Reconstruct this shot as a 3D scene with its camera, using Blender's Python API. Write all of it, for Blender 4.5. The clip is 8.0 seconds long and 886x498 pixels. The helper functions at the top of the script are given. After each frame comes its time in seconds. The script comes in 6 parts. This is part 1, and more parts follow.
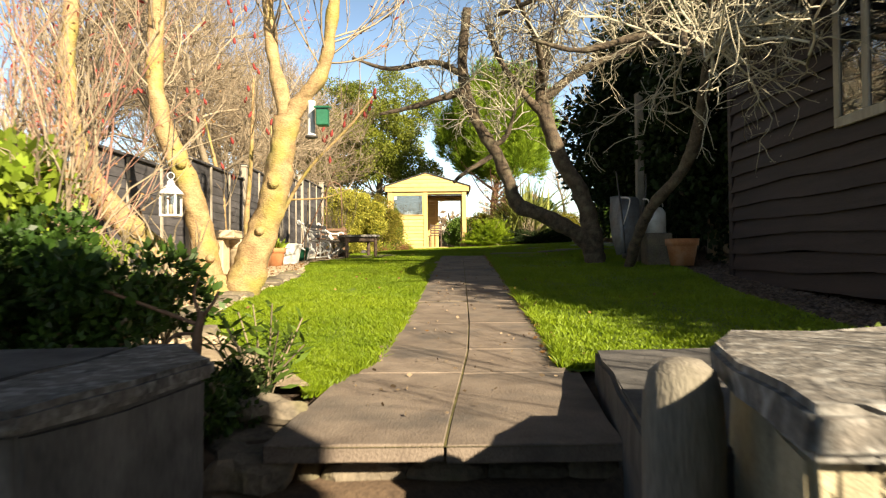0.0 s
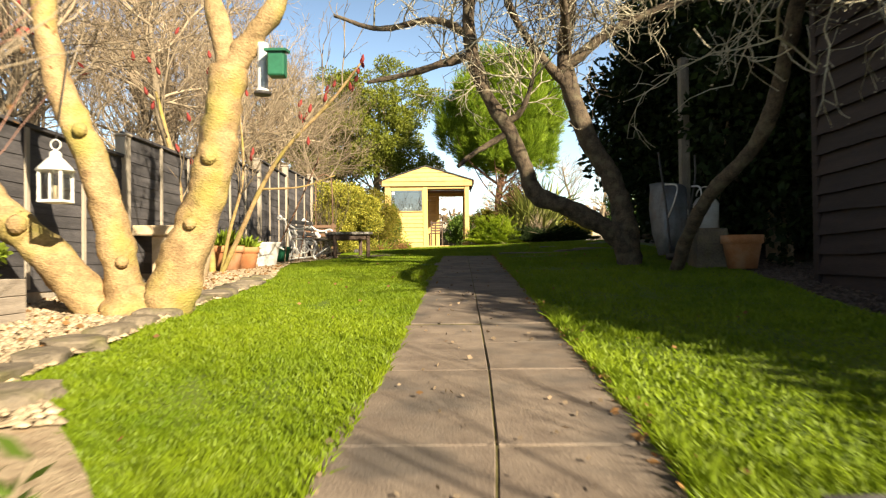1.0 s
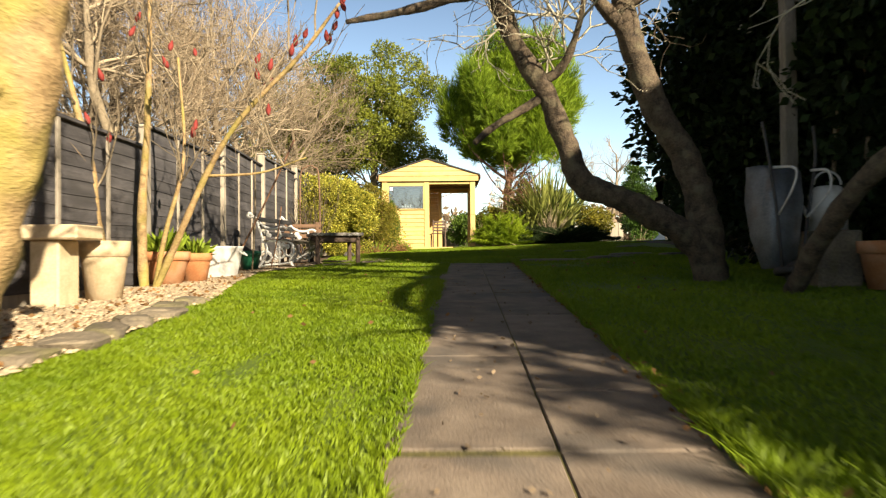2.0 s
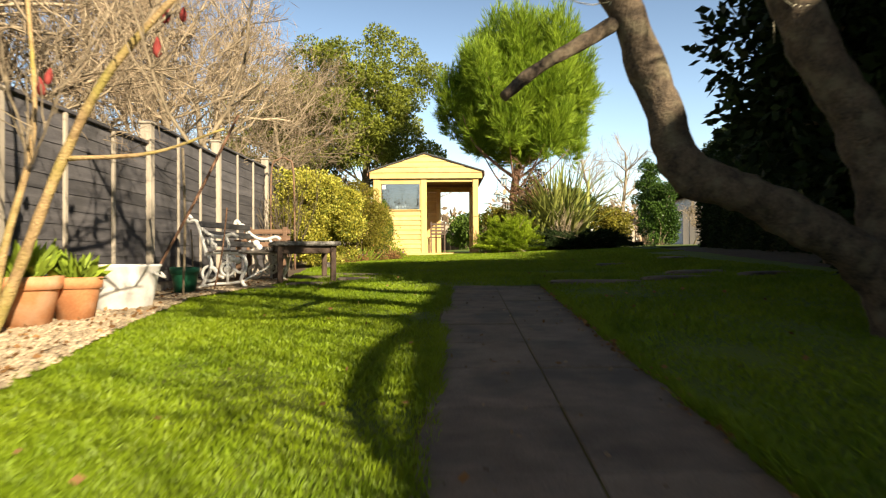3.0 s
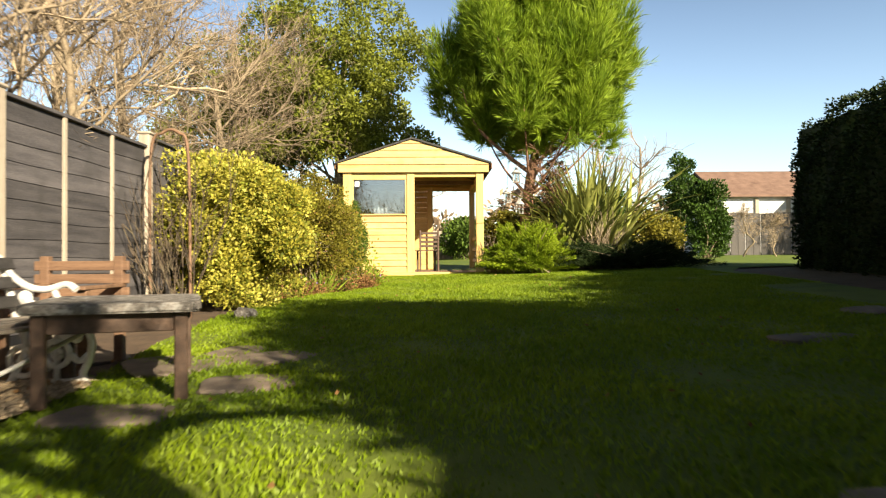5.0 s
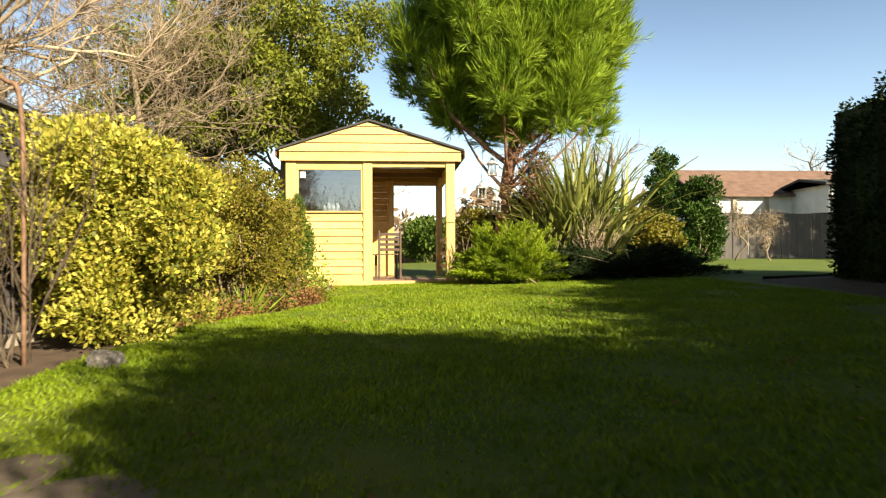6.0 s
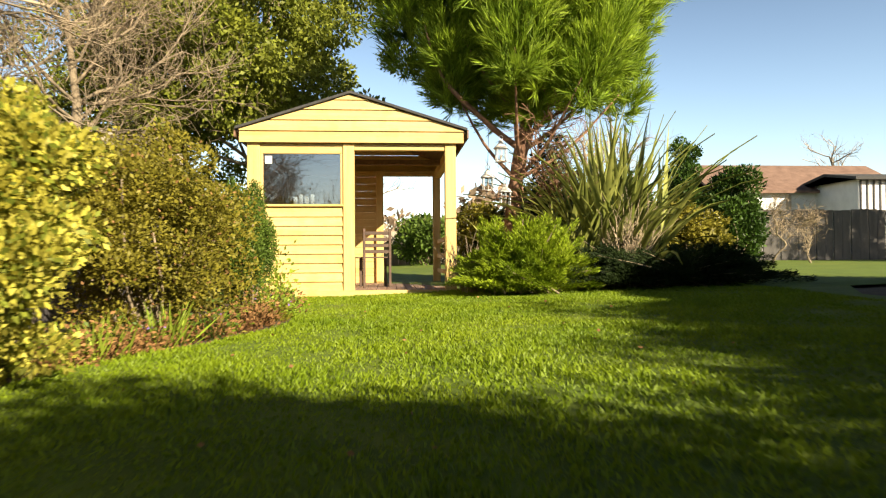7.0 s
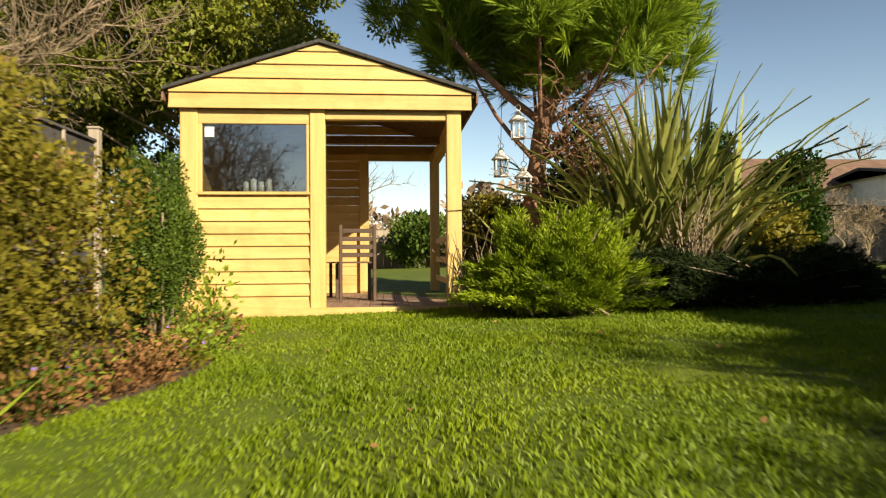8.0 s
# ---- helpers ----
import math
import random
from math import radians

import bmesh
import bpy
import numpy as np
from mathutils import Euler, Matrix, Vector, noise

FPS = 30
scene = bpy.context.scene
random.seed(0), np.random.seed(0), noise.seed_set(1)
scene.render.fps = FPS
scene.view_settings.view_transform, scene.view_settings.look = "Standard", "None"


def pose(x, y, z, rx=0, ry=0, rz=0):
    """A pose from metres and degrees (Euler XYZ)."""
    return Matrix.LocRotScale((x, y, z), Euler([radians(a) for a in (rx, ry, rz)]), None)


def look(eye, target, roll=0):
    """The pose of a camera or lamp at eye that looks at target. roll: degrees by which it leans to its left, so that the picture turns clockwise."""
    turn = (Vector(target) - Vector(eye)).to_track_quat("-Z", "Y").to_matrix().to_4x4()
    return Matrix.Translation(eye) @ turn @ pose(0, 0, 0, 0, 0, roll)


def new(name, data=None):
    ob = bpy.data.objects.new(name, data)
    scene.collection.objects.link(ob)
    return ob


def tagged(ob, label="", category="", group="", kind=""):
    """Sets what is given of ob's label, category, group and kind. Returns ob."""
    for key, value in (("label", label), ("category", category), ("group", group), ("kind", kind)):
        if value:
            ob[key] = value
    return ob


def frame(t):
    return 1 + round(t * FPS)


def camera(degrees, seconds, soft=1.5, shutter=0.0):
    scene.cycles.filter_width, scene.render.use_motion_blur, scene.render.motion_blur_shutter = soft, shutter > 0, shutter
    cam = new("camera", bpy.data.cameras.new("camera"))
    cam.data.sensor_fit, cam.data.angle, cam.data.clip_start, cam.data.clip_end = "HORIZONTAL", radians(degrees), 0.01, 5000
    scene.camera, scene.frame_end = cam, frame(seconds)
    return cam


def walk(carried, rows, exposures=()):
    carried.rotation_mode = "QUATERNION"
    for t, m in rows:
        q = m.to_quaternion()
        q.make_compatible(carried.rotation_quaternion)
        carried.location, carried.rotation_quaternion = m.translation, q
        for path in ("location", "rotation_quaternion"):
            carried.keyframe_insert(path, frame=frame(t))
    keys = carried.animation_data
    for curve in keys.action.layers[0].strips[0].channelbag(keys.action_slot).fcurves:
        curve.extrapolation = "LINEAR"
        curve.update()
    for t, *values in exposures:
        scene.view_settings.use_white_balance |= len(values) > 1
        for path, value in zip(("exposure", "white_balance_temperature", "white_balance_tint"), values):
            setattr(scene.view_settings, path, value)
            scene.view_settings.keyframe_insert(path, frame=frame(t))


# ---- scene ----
cam = camera(65.2, 8.0, soft=1.2, shutter=0.35)
METRES, EYE, TILT, LEAN, TURN = 17.5, 0.7175, 0.0, 0.0, 0.0
ROWS = [
    (0.0, 0.0, 0.0, 0.0, 0.01, 0.89, 0.53),
    (0.5, 0.0006, 0.0415, 0.0008, 0.04, 0.84, 0.57),
    (1.0, -0.0006, 0.0952, 0.0019, 0.09, 0.77, 0.6),
    (2.5, -0.0064, 0.2844, 0.0132, 0.1, 0.68, 0.4),
    (3.0, -0.0068, 0.3515, 0.0187, -0.02, 0.7, 0.36),
    (3.5, -0.0075, 0.4168, 0.0242, -0.13, 0.75, 0.39),
    (4.0, -0.0069, 0.4829, 0.0307, -0.24, 0.76, 0.38),
    (5.3, -0.0118, 0.6552, 0.0428, -1.60, 0.80, 0.28),
    (5.5, -0.0122, 0.6819, 0.0441, -3.32, 0.76, 0.26),
    (6.0, -0.0122, 0.7417, 0.0462, -4.21, 0.8, 0.26),
    (6.5, -0.009, 0.8003, 0.0474, -4.32, 0.82, 0.34),
    (7.0, -0.0046, 0.8636, 0.0486, -4.47, 0.88, 0.39),
    (7.5, -0.0019, 0.9297, 0.0502, -4.63, 0.91, 0.45),
    (8.0, 0.0033, 0.9975, 0.0524, -4.76, 0.86, 0.41),
]
walk(cam, [(t, pose(0, 0, EYE, TILT, LEAN, TURN) @ pose(METRES * x, METRES * y, METRES * z, 90 + pitch, roll, yaw)) for t, x, y, z, yaw, pitch, roll in ROWS],
     exposures=[(0.0, 1.5, 6750, 10), (2.5, 1.3, 6750, 10), (4.0, 1.45, 6750, 10), (7.0, 1.4, 6800, 10), (8.0, 0.85, 6950, 10)])

# ---------- light ----------
SUN_FROM = Vector((1.25, -1.75, 1.0)).normalized()
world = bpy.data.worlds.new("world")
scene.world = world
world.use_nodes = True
wn = world.node_tree.nodes
sky = wn.new("ShaderNodeTexSky")
sky.sky_type = "NISHITA"
sky.sun_disc = False
sky.sun_elevation = math.asin(SUN_FROM.z)
sky.sun_rotation = math.atan2(SUN_FROM.x, SUN_FROM.y)
sky.air_density, sky.dust_density, sky.ozone_density = 1.0, 0.5, 1.2
# brightness ramp put on the sky: lifted at the horizon, darkened overhead to deepen shade
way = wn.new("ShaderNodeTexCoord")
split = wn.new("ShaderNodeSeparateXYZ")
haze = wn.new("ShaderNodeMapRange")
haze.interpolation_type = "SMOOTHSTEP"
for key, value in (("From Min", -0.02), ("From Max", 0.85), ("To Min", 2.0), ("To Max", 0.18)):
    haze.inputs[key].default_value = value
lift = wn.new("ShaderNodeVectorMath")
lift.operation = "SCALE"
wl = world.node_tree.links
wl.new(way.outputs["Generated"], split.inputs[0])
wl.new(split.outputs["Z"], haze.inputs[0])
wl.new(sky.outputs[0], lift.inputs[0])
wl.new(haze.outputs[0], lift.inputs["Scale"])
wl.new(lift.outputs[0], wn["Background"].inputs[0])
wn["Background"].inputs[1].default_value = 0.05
sun = new("sun", bpy.data.lights.new("sun", "SUN"))
sun.data.energy, sun.data.angle, sun.data.color = 5.0, radians(0.6), (1.0, 0.87, 0.66)
sun.matrix_world = look(SUN_FROM * 40, (0, 0, 0))


# ---------- materials ----------
def mat(name, dark, light, scale=6.0, rough=0.8, bump=0.3, fine=60.0, metal=0.0, stretch=(1, 1, 1), stain=None, stain_amount=0.0,
        stain_scale=1.5, object_random=0.0, island_random=0.0, through_light=0.0, spec=0.5):
    """A surface of two tones with grain, larger stains, relief, and a shift of tone from piece to piece."""
    m = bpy.data.materials.new(name)
    m.use_nodes = True
    n, l = m.node_tree.nodes, m.node_tree.links
    b = n["Principled BSDF"]
    b.inputs["Roughness"].default_value, b.inputs["Metallic"].default_value = rough, metal
    b.inputs["Specular IOR Level"].default_value = spec
    co = n.new("ShaderNodeTexCoord")
    mp = n.new("ShaderNodeMapping")
    mp.inputs["Scale"].default_value = stretch
    l.new(co.outputs["Object"], mp.inputs[0])
    na, nb = n.new("ShaderNodeTexNoise"), n.new("ShaderNodeTexNoise")
    for t, sc, d in ((na, scale, 6), (nb, fine, 3)):
        t.inputs["Scale"].default_value, t.inputs["Detail"].default_value = sc, d
        l.new(mp.outputs[0], t.inputs["Vector"])
    mix = n.new("ShaderNodeMix")
    mix.data_type = "FLOAT"
    mix.inputs[0].default_value = 0.4
    l.new(na.outputs["Fac"], mix.inputs[2])
    l.new(nb.outputs["Fac"], mix.inputs[3])
    ramp = n.new("ShaderNodeValToRGB")
    ramp.color_ramp.elements[0].position, ramp.color_ramp.elements[1].position = 0.33, 0.67
    ramp.color_ramp.elements[0].color, ramp.color_ramp.elements[1].color = (*dark, 1), (*light, 1)
    l.new(mix.outputs[0], ramp.inputs[0])
    colour = ramp.outputs[0]
    if stain:
        ns = n.new("ShaderNodeTexNoise")
        ns.inputs["Scale"].default_value, ns.inputs["Detail"].default_value = stain_scale, 5
        l.new(co.outputs["Object"], ns.inputs["Vector"])
        r = n.new("ShaderNodeMapRange")
        r.inputs["From Min"].default_value, r.inputs["From Max"].default_value = 0.5, 0.66
        r.inputs["To Max"].default_value = stain_amount
        l.new(ns.outputs["Fac"], r.inputs[0])
        ms = n.new("ShaderNodeMix")
        ms.data_type = "RGBA"
        l.new(r.outputs[0], ms.inputs[0])
        l.new(colour, ms.inputs[6])
        ms.inputs[7].default_value = (*stain, 1)
        colour = ms.outputs[2]
    for amount, node, out in ((object_random, "ShaderNodeObjectInfo", "Random"), (island_random, "ShaderNodeNewGeometry", "Random Per Island")):
        if amount:
            src = n.new(node)
            r = n.new("ShaderNodeMapRange")
            r.inputs["To Min"].default_value, r.inputs["To Max"].default_value = 1 - amount, 1 + amount
            l.new(src.outputs[out], r.inputs[0])
            hsv = n.new("ShaderNodeHueSaturation")
            l.new(r.outputs[0], hsv.inputs["Value"])
            l.new(colour, hsv.inputs["Color"])
            colour = hsv.outputs[0]
    l.new(colour, b.inputs["Base Color"])
    if bump:
        bp = n.new("ShaderNodeBump")
        bp.inputs["Strength"].default_value, bp.inputs["Distance"].default_value = bump, 0.02
        l.new(mix.outputs[0], bp.inputs["Height"])
        l.new(bp.outputs[0], b.inputs["Normal"])
    if through_light:
        tr = n.new("ShaderNodeBsdfTranslucent")
        l.new(colour, tr.inputs[0])
        sh = n.new("ShaderNodeMixShader")
        sh.inputs[0].default_value = through_light
        l.new(b.outputs[0], sh.inputs[1])
        l.new(tr.outputs[0], sh.inputs[2])
        l.new(sh.outputs[0], n["Material Output"].inputs[0])
    return m


M_LAWN = mat("lawn_soil", (0.058, 0.10, 0.004), (0.125, 0.185, 0.008), 3.0, 0.9, 0.6, 90, stain=(0.15, 0.18, 0.012), stain_amount=0.5, stain_scale=0.8)
M_BLADE = mat("grass_blade", (0.132, 0.215, 0.004), (0.25, 0.335, 0.009), 1.2, 0.6, 0, 8, island_random=0.15, through_light=0.35)
M_SOIL = mat("soil", (0.05, 0.032, 0.02), (0.13, 0.085, 0.05), 5, 0.95, 0.9, 60)
M_GRAVEL = mat("gravel_bed", (0.25, 0.18, 0.11), (0.50, 0.40, 0.27), 14, 0.9, 0.9, 90)
M_PEBBLE = mat("pebble", (0.28, 0.205, 0.125), (0.50, 0.40, 0.27), 5, 0.85, 0.2, 50, island_random=0.4)
M_CHIP = mat("bark_chip", (0.06, 0.04, 0.03), (0.17, 0.12, 0.09), 8, 0.9, 0.2, 60, island_random=0.4)
M_SLAB = mat("paving_slab", (0.135, 0.102, 0.078), (0.27, 0.215, 0.165), 7, 0.85, 0.5, 120, stain=(0.085, 0.075, 0.066), stain_amount=0.7, stain_scale=3, object_random=0.12)
M_JOINT = mat("mossy_joint", (0.06, 0.055, 0.018), (0.17, 0.145, 0.045), 9, 0.95, 0.8, 60)
M_STONE = mat("old_stone", (0.06, 0.055, 0.05), (0.25, 0.225, 0.195), 14, 0.9, 1.0, 60, stain=(0.44, 0.43, 0.40), stain_amount=0.65, stain_scale=24, object_random=0.15)
M_ROCK = mat("wall_rock", (0.09, 0.075, 0.055), (0.25, 0.205, 0.145), 6, 0.9, 0.9, 50, stain=(0.16, 0.15, 0.05), stain_amount=0.6, stain_scale=4, object_random=0.2)
M_BLOCK = mat("pale_stone_block", (0.27, 0.225, 0.14), (0.46, 0.40, 0.26), 7, 0.9, 0.9, 60, stain=(0.12, 0.10, 0.07), stain_amount=0.6, stain_scale=6)
M_POST = mat("weathered_post", (0.14, 0.12, 0.10), (0.33, 0.29, 0.24), 5, 0.9, 0.6, 60, stretch=(3, 3, 0.4), stain=(0.12, 0.12, 0.04), stain_amount=0.5)
M_PINE = mat("new_pine", (0.50, 0.33, 0.10), (0.68, 0.49, 0.19), 3, 0.6, 0.15, 40, stretch=(0.35, 6, 6), object_random=0.09, stain=(0.42, 0.24, 0.06), stain_amount=0.35, stain_scale=5)
M_PINE_UP = mat("new_pine_upright", (0.50, 0.33, 0.10), (0.68, 0.49, 0.19), 3, 0.6, 0.15, 40, stretch=(6, 6, 0.35), object_random=0.07)
M_FELT = mat("roof_felt", (0.03, 0.03, 0.03), (0.07, 0.068, 0.065), 20, 0.95, 0.5, 120)
M_DECK = mat("deck_board", (0.22, 0.13, 0.09), (0.36, 0.24, 0.17), 4, 0.75, 0.3, 40, stretch=(6, 0.4, 6), object_random=0.12)
M_FENCE = mat("fence_board", (0.034, 0.032, 0.036), (0.115, 0.106, 0.108), 3, 0.9, 0.5, 50, stretch=(5, 0.5, 6), stain=(0.045, 0.042, 0.042), stain_amount=0.75, stain_scale=2.6, object_random=0.25)
M_FPOST = mat("fence_post", (0.27, 0.23, 0.18), (0.46, 0.40, 0.31), 4, 0.9, 0.4, 60, stretch=(5, 5, 0.5), object_random=0.1)
M_SHED = mat("dark_cladding", (0.016, 0.010, 0.009), (0.05, 0.032, 0.028), 3, 0.7, 0.3, 40, stretch=(5, 0.4, 5), object_random=0.15)
M_WHITE = mat("white_paint", (0.70, 0.69, 0.65), (0.84, 0.83, 0.79), 8, 0.45, 0.15, 80, stain=(0.45, 0.36, 0.25), stain_amount=0.3, stain_scale=16)
M_BARK = mat("smooth_bark", (0.20, 0.125, 0.055), (0.47, 0.33, 0.155), 9, 0.85, 1.0, 55, stretch=(1, 1, 1.6), stain=(0.30, 0.27, 0.04), stain_amount=0.6, stain_scale=3.0)
M_APPLE = mat("apple_bark", (0.025, 0.018, 0.013), (0.15, 0.11, 0.07), 14, 0.95, 1.0, 70, stain=(0.18, 0.155, 0.095), stain_amount=0.6, stain_scale=9)
M_LICHEN = mat("lichen_twig", (0.28, 0.25, 0.17), (0.54, 0.49, 0.36), 12, 0.95, 0.5, 60)
M_TWIG = mat("bare_twig", (0.14, 0.108, 0.07), (0.32, 0.255, 0.165), 5, 0.9, 0.2, 40, island_random=0.3)
M_PALE = mat("pale_twig", (0.21, 0.16, 0.10), (0.43, 0.345, 0.23), 4, 0.9, 0.2, 40, island_random=0.3)
M_REDTWIG = mat("pinkish_twig", (0.22, 0.10, 0.075), (0.42, 0.24, 0.17), 4, 0.85, 0.2, 40, island_random=0.3)
M_PINEBARK = mat("pine_bark", (0.14, 0.07, 0.04), (0.36, 0.20, 0.12), 9, 0.9, 1.0, 50, stretch=(1, 1, 0.4))


def leaf_mat(name, dark, light, shine=0.55, glow=0.3, spec=0.25):
    return mat(name, dark, light, 1.6, shine, 0, 9, island_random=0.4, through_light=glow, spec=spec)


L_GOLD = leaf_mat("golden_leaf", (0.30, 0.27, 0.025), (0.60, 0.56, 0.11))
L_EVER = leaf_mat("evergreen_leaf", (0.09, 0.12, 0.012), (0.25, 0.27, 0.035))
L_OLIVE = leaf_mat("olive_leaf", (0.10, 0.10, 0.012), (0.27, 0.235, 0.03))
# near-black leaf tone: part of the deep shade is put into this colour
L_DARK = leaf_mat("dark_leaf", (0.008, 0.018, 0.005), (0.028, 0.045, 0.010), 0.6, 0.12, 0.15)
L_BAY = leaf_mat("bay_leaf", (0.02, 0.05, 0.008), (0.07, 0.125, 0.02), 0.4, 0.2)
L_MID = leaf_mat("green_leaf", (0.045, 0.09, 0.012), (0.12, 0.18, 0.025))
L_LIME = leaf_mat("lime_leaf", (0.16, 0.24, 0.02), (0.32, 0.40, 0.05))
L_NEEDLE = leaf_mat("pine_needle", (0.10, 0.18, 0.010), (0.29, 0.39, 0.030), 0.6, 0.35)
L_JUNI = leaf_mat("juniper", (0.12, 0.19, 0.008), (0.32, 0.41, 0.022), 0.6, 0.2)
L_FLAX = mat("flax_blade", (0.09, 0.12, 0.02), (0.34, 0.35, 0.09), 1.6, 0.4, 0, 9, object_random=0.4, through_light=0.2)
L_BROWN = leaf_mat("dead_leaf", (0.16, 0.08, 0.03), (0.36, 0.20, 0.08), 0.8, 0.2)
L_RED = leaf_mat("red_leaf", (0.25, 0.03, 0.03), (0.45, 0.09, 0.07), 0.7, 0.2)
L_HAZE = leaf_mat("tan_twig_tip", (0.19, 0.135, 0.085), (0.38, 0.295, 0.20), 0.9, 0.2)
M_TERRA = mat("terracotta", (0.38, 0.15, 0.055), (0.56, 0.26, 0.11), 6, 0.85, 0.2, 60, stain=(0.5, 0.36, 0.25), stain_amount=0.4, stain_scale=6)
M_CREAM = mat("cream_clay", (0.48, 0.36, 0.22), (0.64, 0.52, 0.35), 5, 0.8, 0.3, 50, stain=(0.30, 0.24, 0.13), stain_amount=0.5, stain_scale=6)
M_ZINC = mat("galvanised", (0.58, 0.57, 0.54), (0.74, 0.73, 0.70), 8, 0.5, 0.1, 60, stain=(0.35, 0.30, 0.24), stain_amount=0.4, stain_scale=7)
M_OLDZINC = mat("dull_zinc", (0.12, 0.13, 0.14), (0.24, 0.25, 0.26), 8, 0.5, 0.2, 60, metal=0.5, stain=(0.14, 0.08, 0.05), stain_amount=0.4, stain_scale=6)
M_RENDER = mat("stained_render", (0.06, 0.057, 0.055), (0.16, 0.148, 0.136), 5, 0.9, 0.6, 60, stretch=(2, 2, 0.5), stain=(0.035, 0.033, 0.03), stain_amount=0.6, stain_scale=5)
M_GREENP = mat("green_plastic", (0.01, 0.09, 0.045), (0.02, 0.14, 0.07), 5, 0.45, 0.05, 40)
M_IRON = mat("dark_iron", (0.02, 0.018, 0.017), (0.06, 0.055, 0.05), 8, 0.6, 0.3, 60)
M_OLDWOOD = mat("grey_wood", (0.20, 0.17, 0.14), (0.38, 0.33, 0.27), 4, 0.85, 0.4, 50, stretch=(6, 0.5, 6), object_random=0.1)
M_BROWNW = mat("brown_wood", (0.11, 0.06, 0.035), (0.24, 0.14, 0.08), 4, 0.7, 0.3, 50, stretch=(6, 0.5, 6), object_random=0.1)
M_DARKW = mat("dark_stained_wood", (0.04, 0.024, 0.015), (0.11, 0.065, 0.04), 4, 0.7, 0.3, 50, stretch=(6, 0.5, 6), object_random=0.1)
M_TIN = mat("white_cladding", (0.55, 0.55, 0.54), (0.70, 0.70, 0.68), 3, 0.6, 0.1, 30)
M_TILE = mat("roof_tile", (0.12, 0.07, 0.05), (0.24, 0.15, 0.11), 3, 0.9, 0.6, 20)
M_FARF = mat("far_fence", (0.05, 0.047, 0.045), (0.11, 0.10, 0.092), 2, 0.9, 0.3, 30, stretch=(3, 3, 0.3), island_random=0.15)
M_PURPLE = mat("purple_petal", (0.16, 0.08, 0.36), (0.32, 0.20, 0.55), 5, 0.6, 0, 40)
M_PLASTIC = mat("clear_tube", (0.55, 0.56, 0.55), (0.72, 0.73, 0.72), 8, 0.2, 0, 40)


def glass_mat(name, tint=(0.9, 0.95, 0.95), clear=0.75):
    m = bpy.data.materials.new(name)
    m.use_nodes = True
    n, l = m.node_tree.nodes, m.node_tree.links
    gl, tr = n.new("ShaderNodeBsdfGlossy"), n.new("ShaderNodeBsdfTransparent")
    gl.inputs["Roughness"].default_value = 0.02
    tr.inputs[0].default_value = (*tint, 1)
    s = n.new("ShaderNodeMixShader")
    s.inputs[0].default_value = 1 - clear
    l.new(tr.outputs[0], s.inputs[1])
    l.new(gl.outputs[0], s.inputs[2])
    l.new(s.outputs[0], n["Material Output"].inputs[0])
    return m


M_GLASS = glass_mat("window_glass", (0.5, 0.55, 0.58), 0.76)
M_PANE = glass_mat("lantern_glass", (0.95, 0.97, 0.97), 0.85)


# ---------- building helpers ----------
def smoothstep(a, b, x):
    t = min(1, max(0, (x - a) / (b - a)))
    return t * t * (3 - 2 * t)


GY = (-40, 1.9, 4.35, 8, 12.5, 18, 24.4, 40, 90)
GZ = (0.12, 0.17, 0.27, 0.50, 0.735, 0.94, 1.085, 1.38, 2.0)


def ground_z(x, y):
    """The garden climbs away from the steps and leans a little to the left."""
    z = sum(float(np.interp(y + d, GY, GZ)) for d in (-0.8, 0, 0.8)) / 3
    return z + 0.035 * min(1, max(0, (y - 6) / 6)) * max(-4, min(6, x))


def grounds(x, y):
    """ground_z for arrays."""
    z = sum(np.interp(y + d, GY, GZ) for d in (-0.8, 0, 0.8)) / 3
    return z + 0.035 * np.clip((y - 6) / 6, 0, 1) * np.clip(x, -4, 6)


def patchy(x, y, s=1.0):
    """A smooth uneven field between about -1 and 1, for arrays."""
    return (np.sin(x * 3.1 * s + 1.3 * np.sin(y * 2.3 * s)) + np.sin(y * 2.7 * s + 1.7 * np.sin(x * 1.9 * s + 2)) + np.sin((x + y) * 5.3 * s)) / 3


def part(name, bm, material, parent=None, label=""):
    me = bpy.data.meshes.new(name)
    bm.to_mesh(me)
    bm.free()
    me.materials.append(material)
    ob = new(name, me)
    if parent:
        ob.parent = parent
        ob.matrix_parent_inverse = parent.matrix_basis.inverted()
    return tagged(ob, label)


def soup(name, verts, faces, material, parent=None, label=""):
    """A mesh straight from numpy arrays: verts n x 3, faces m x k."""
    me = bpy.data.meshes.new(name)
    verts, faces = np.asarray(verts, dtype=np.float32), np.asarray(faces, dtype=np.int32)
    k = faces.shape[1]
    me.vertices.add(len(verts))
    me.vertices.foreach_set("co", verts.ravel())
    me.loops.add(faces.size)
    me.loops.foreach_set("vertex_index", faces.ravel())
    me.polygons.add(len(faces))
    me.polygons.foreach_set("loop_start", np.arange(0, faces.size, k, dtype=np.int32))
    me.update(calc_edges=True)
    me.materials.append(material)
    ob = new(name, me)
    if parent:
        ob.parent = parent
        ob.matrix_parent_inverse = parent.matrix_basis.inverted()
    return tagged(ob, label)


def empty(name, x, y, z, label, category, group="", kind=""):
    e = new(name)
    e.empty_display_size = 0.05
    e.matrix_basis = pose(x, y, z)
    return tagged(e, label, category, group, kind)


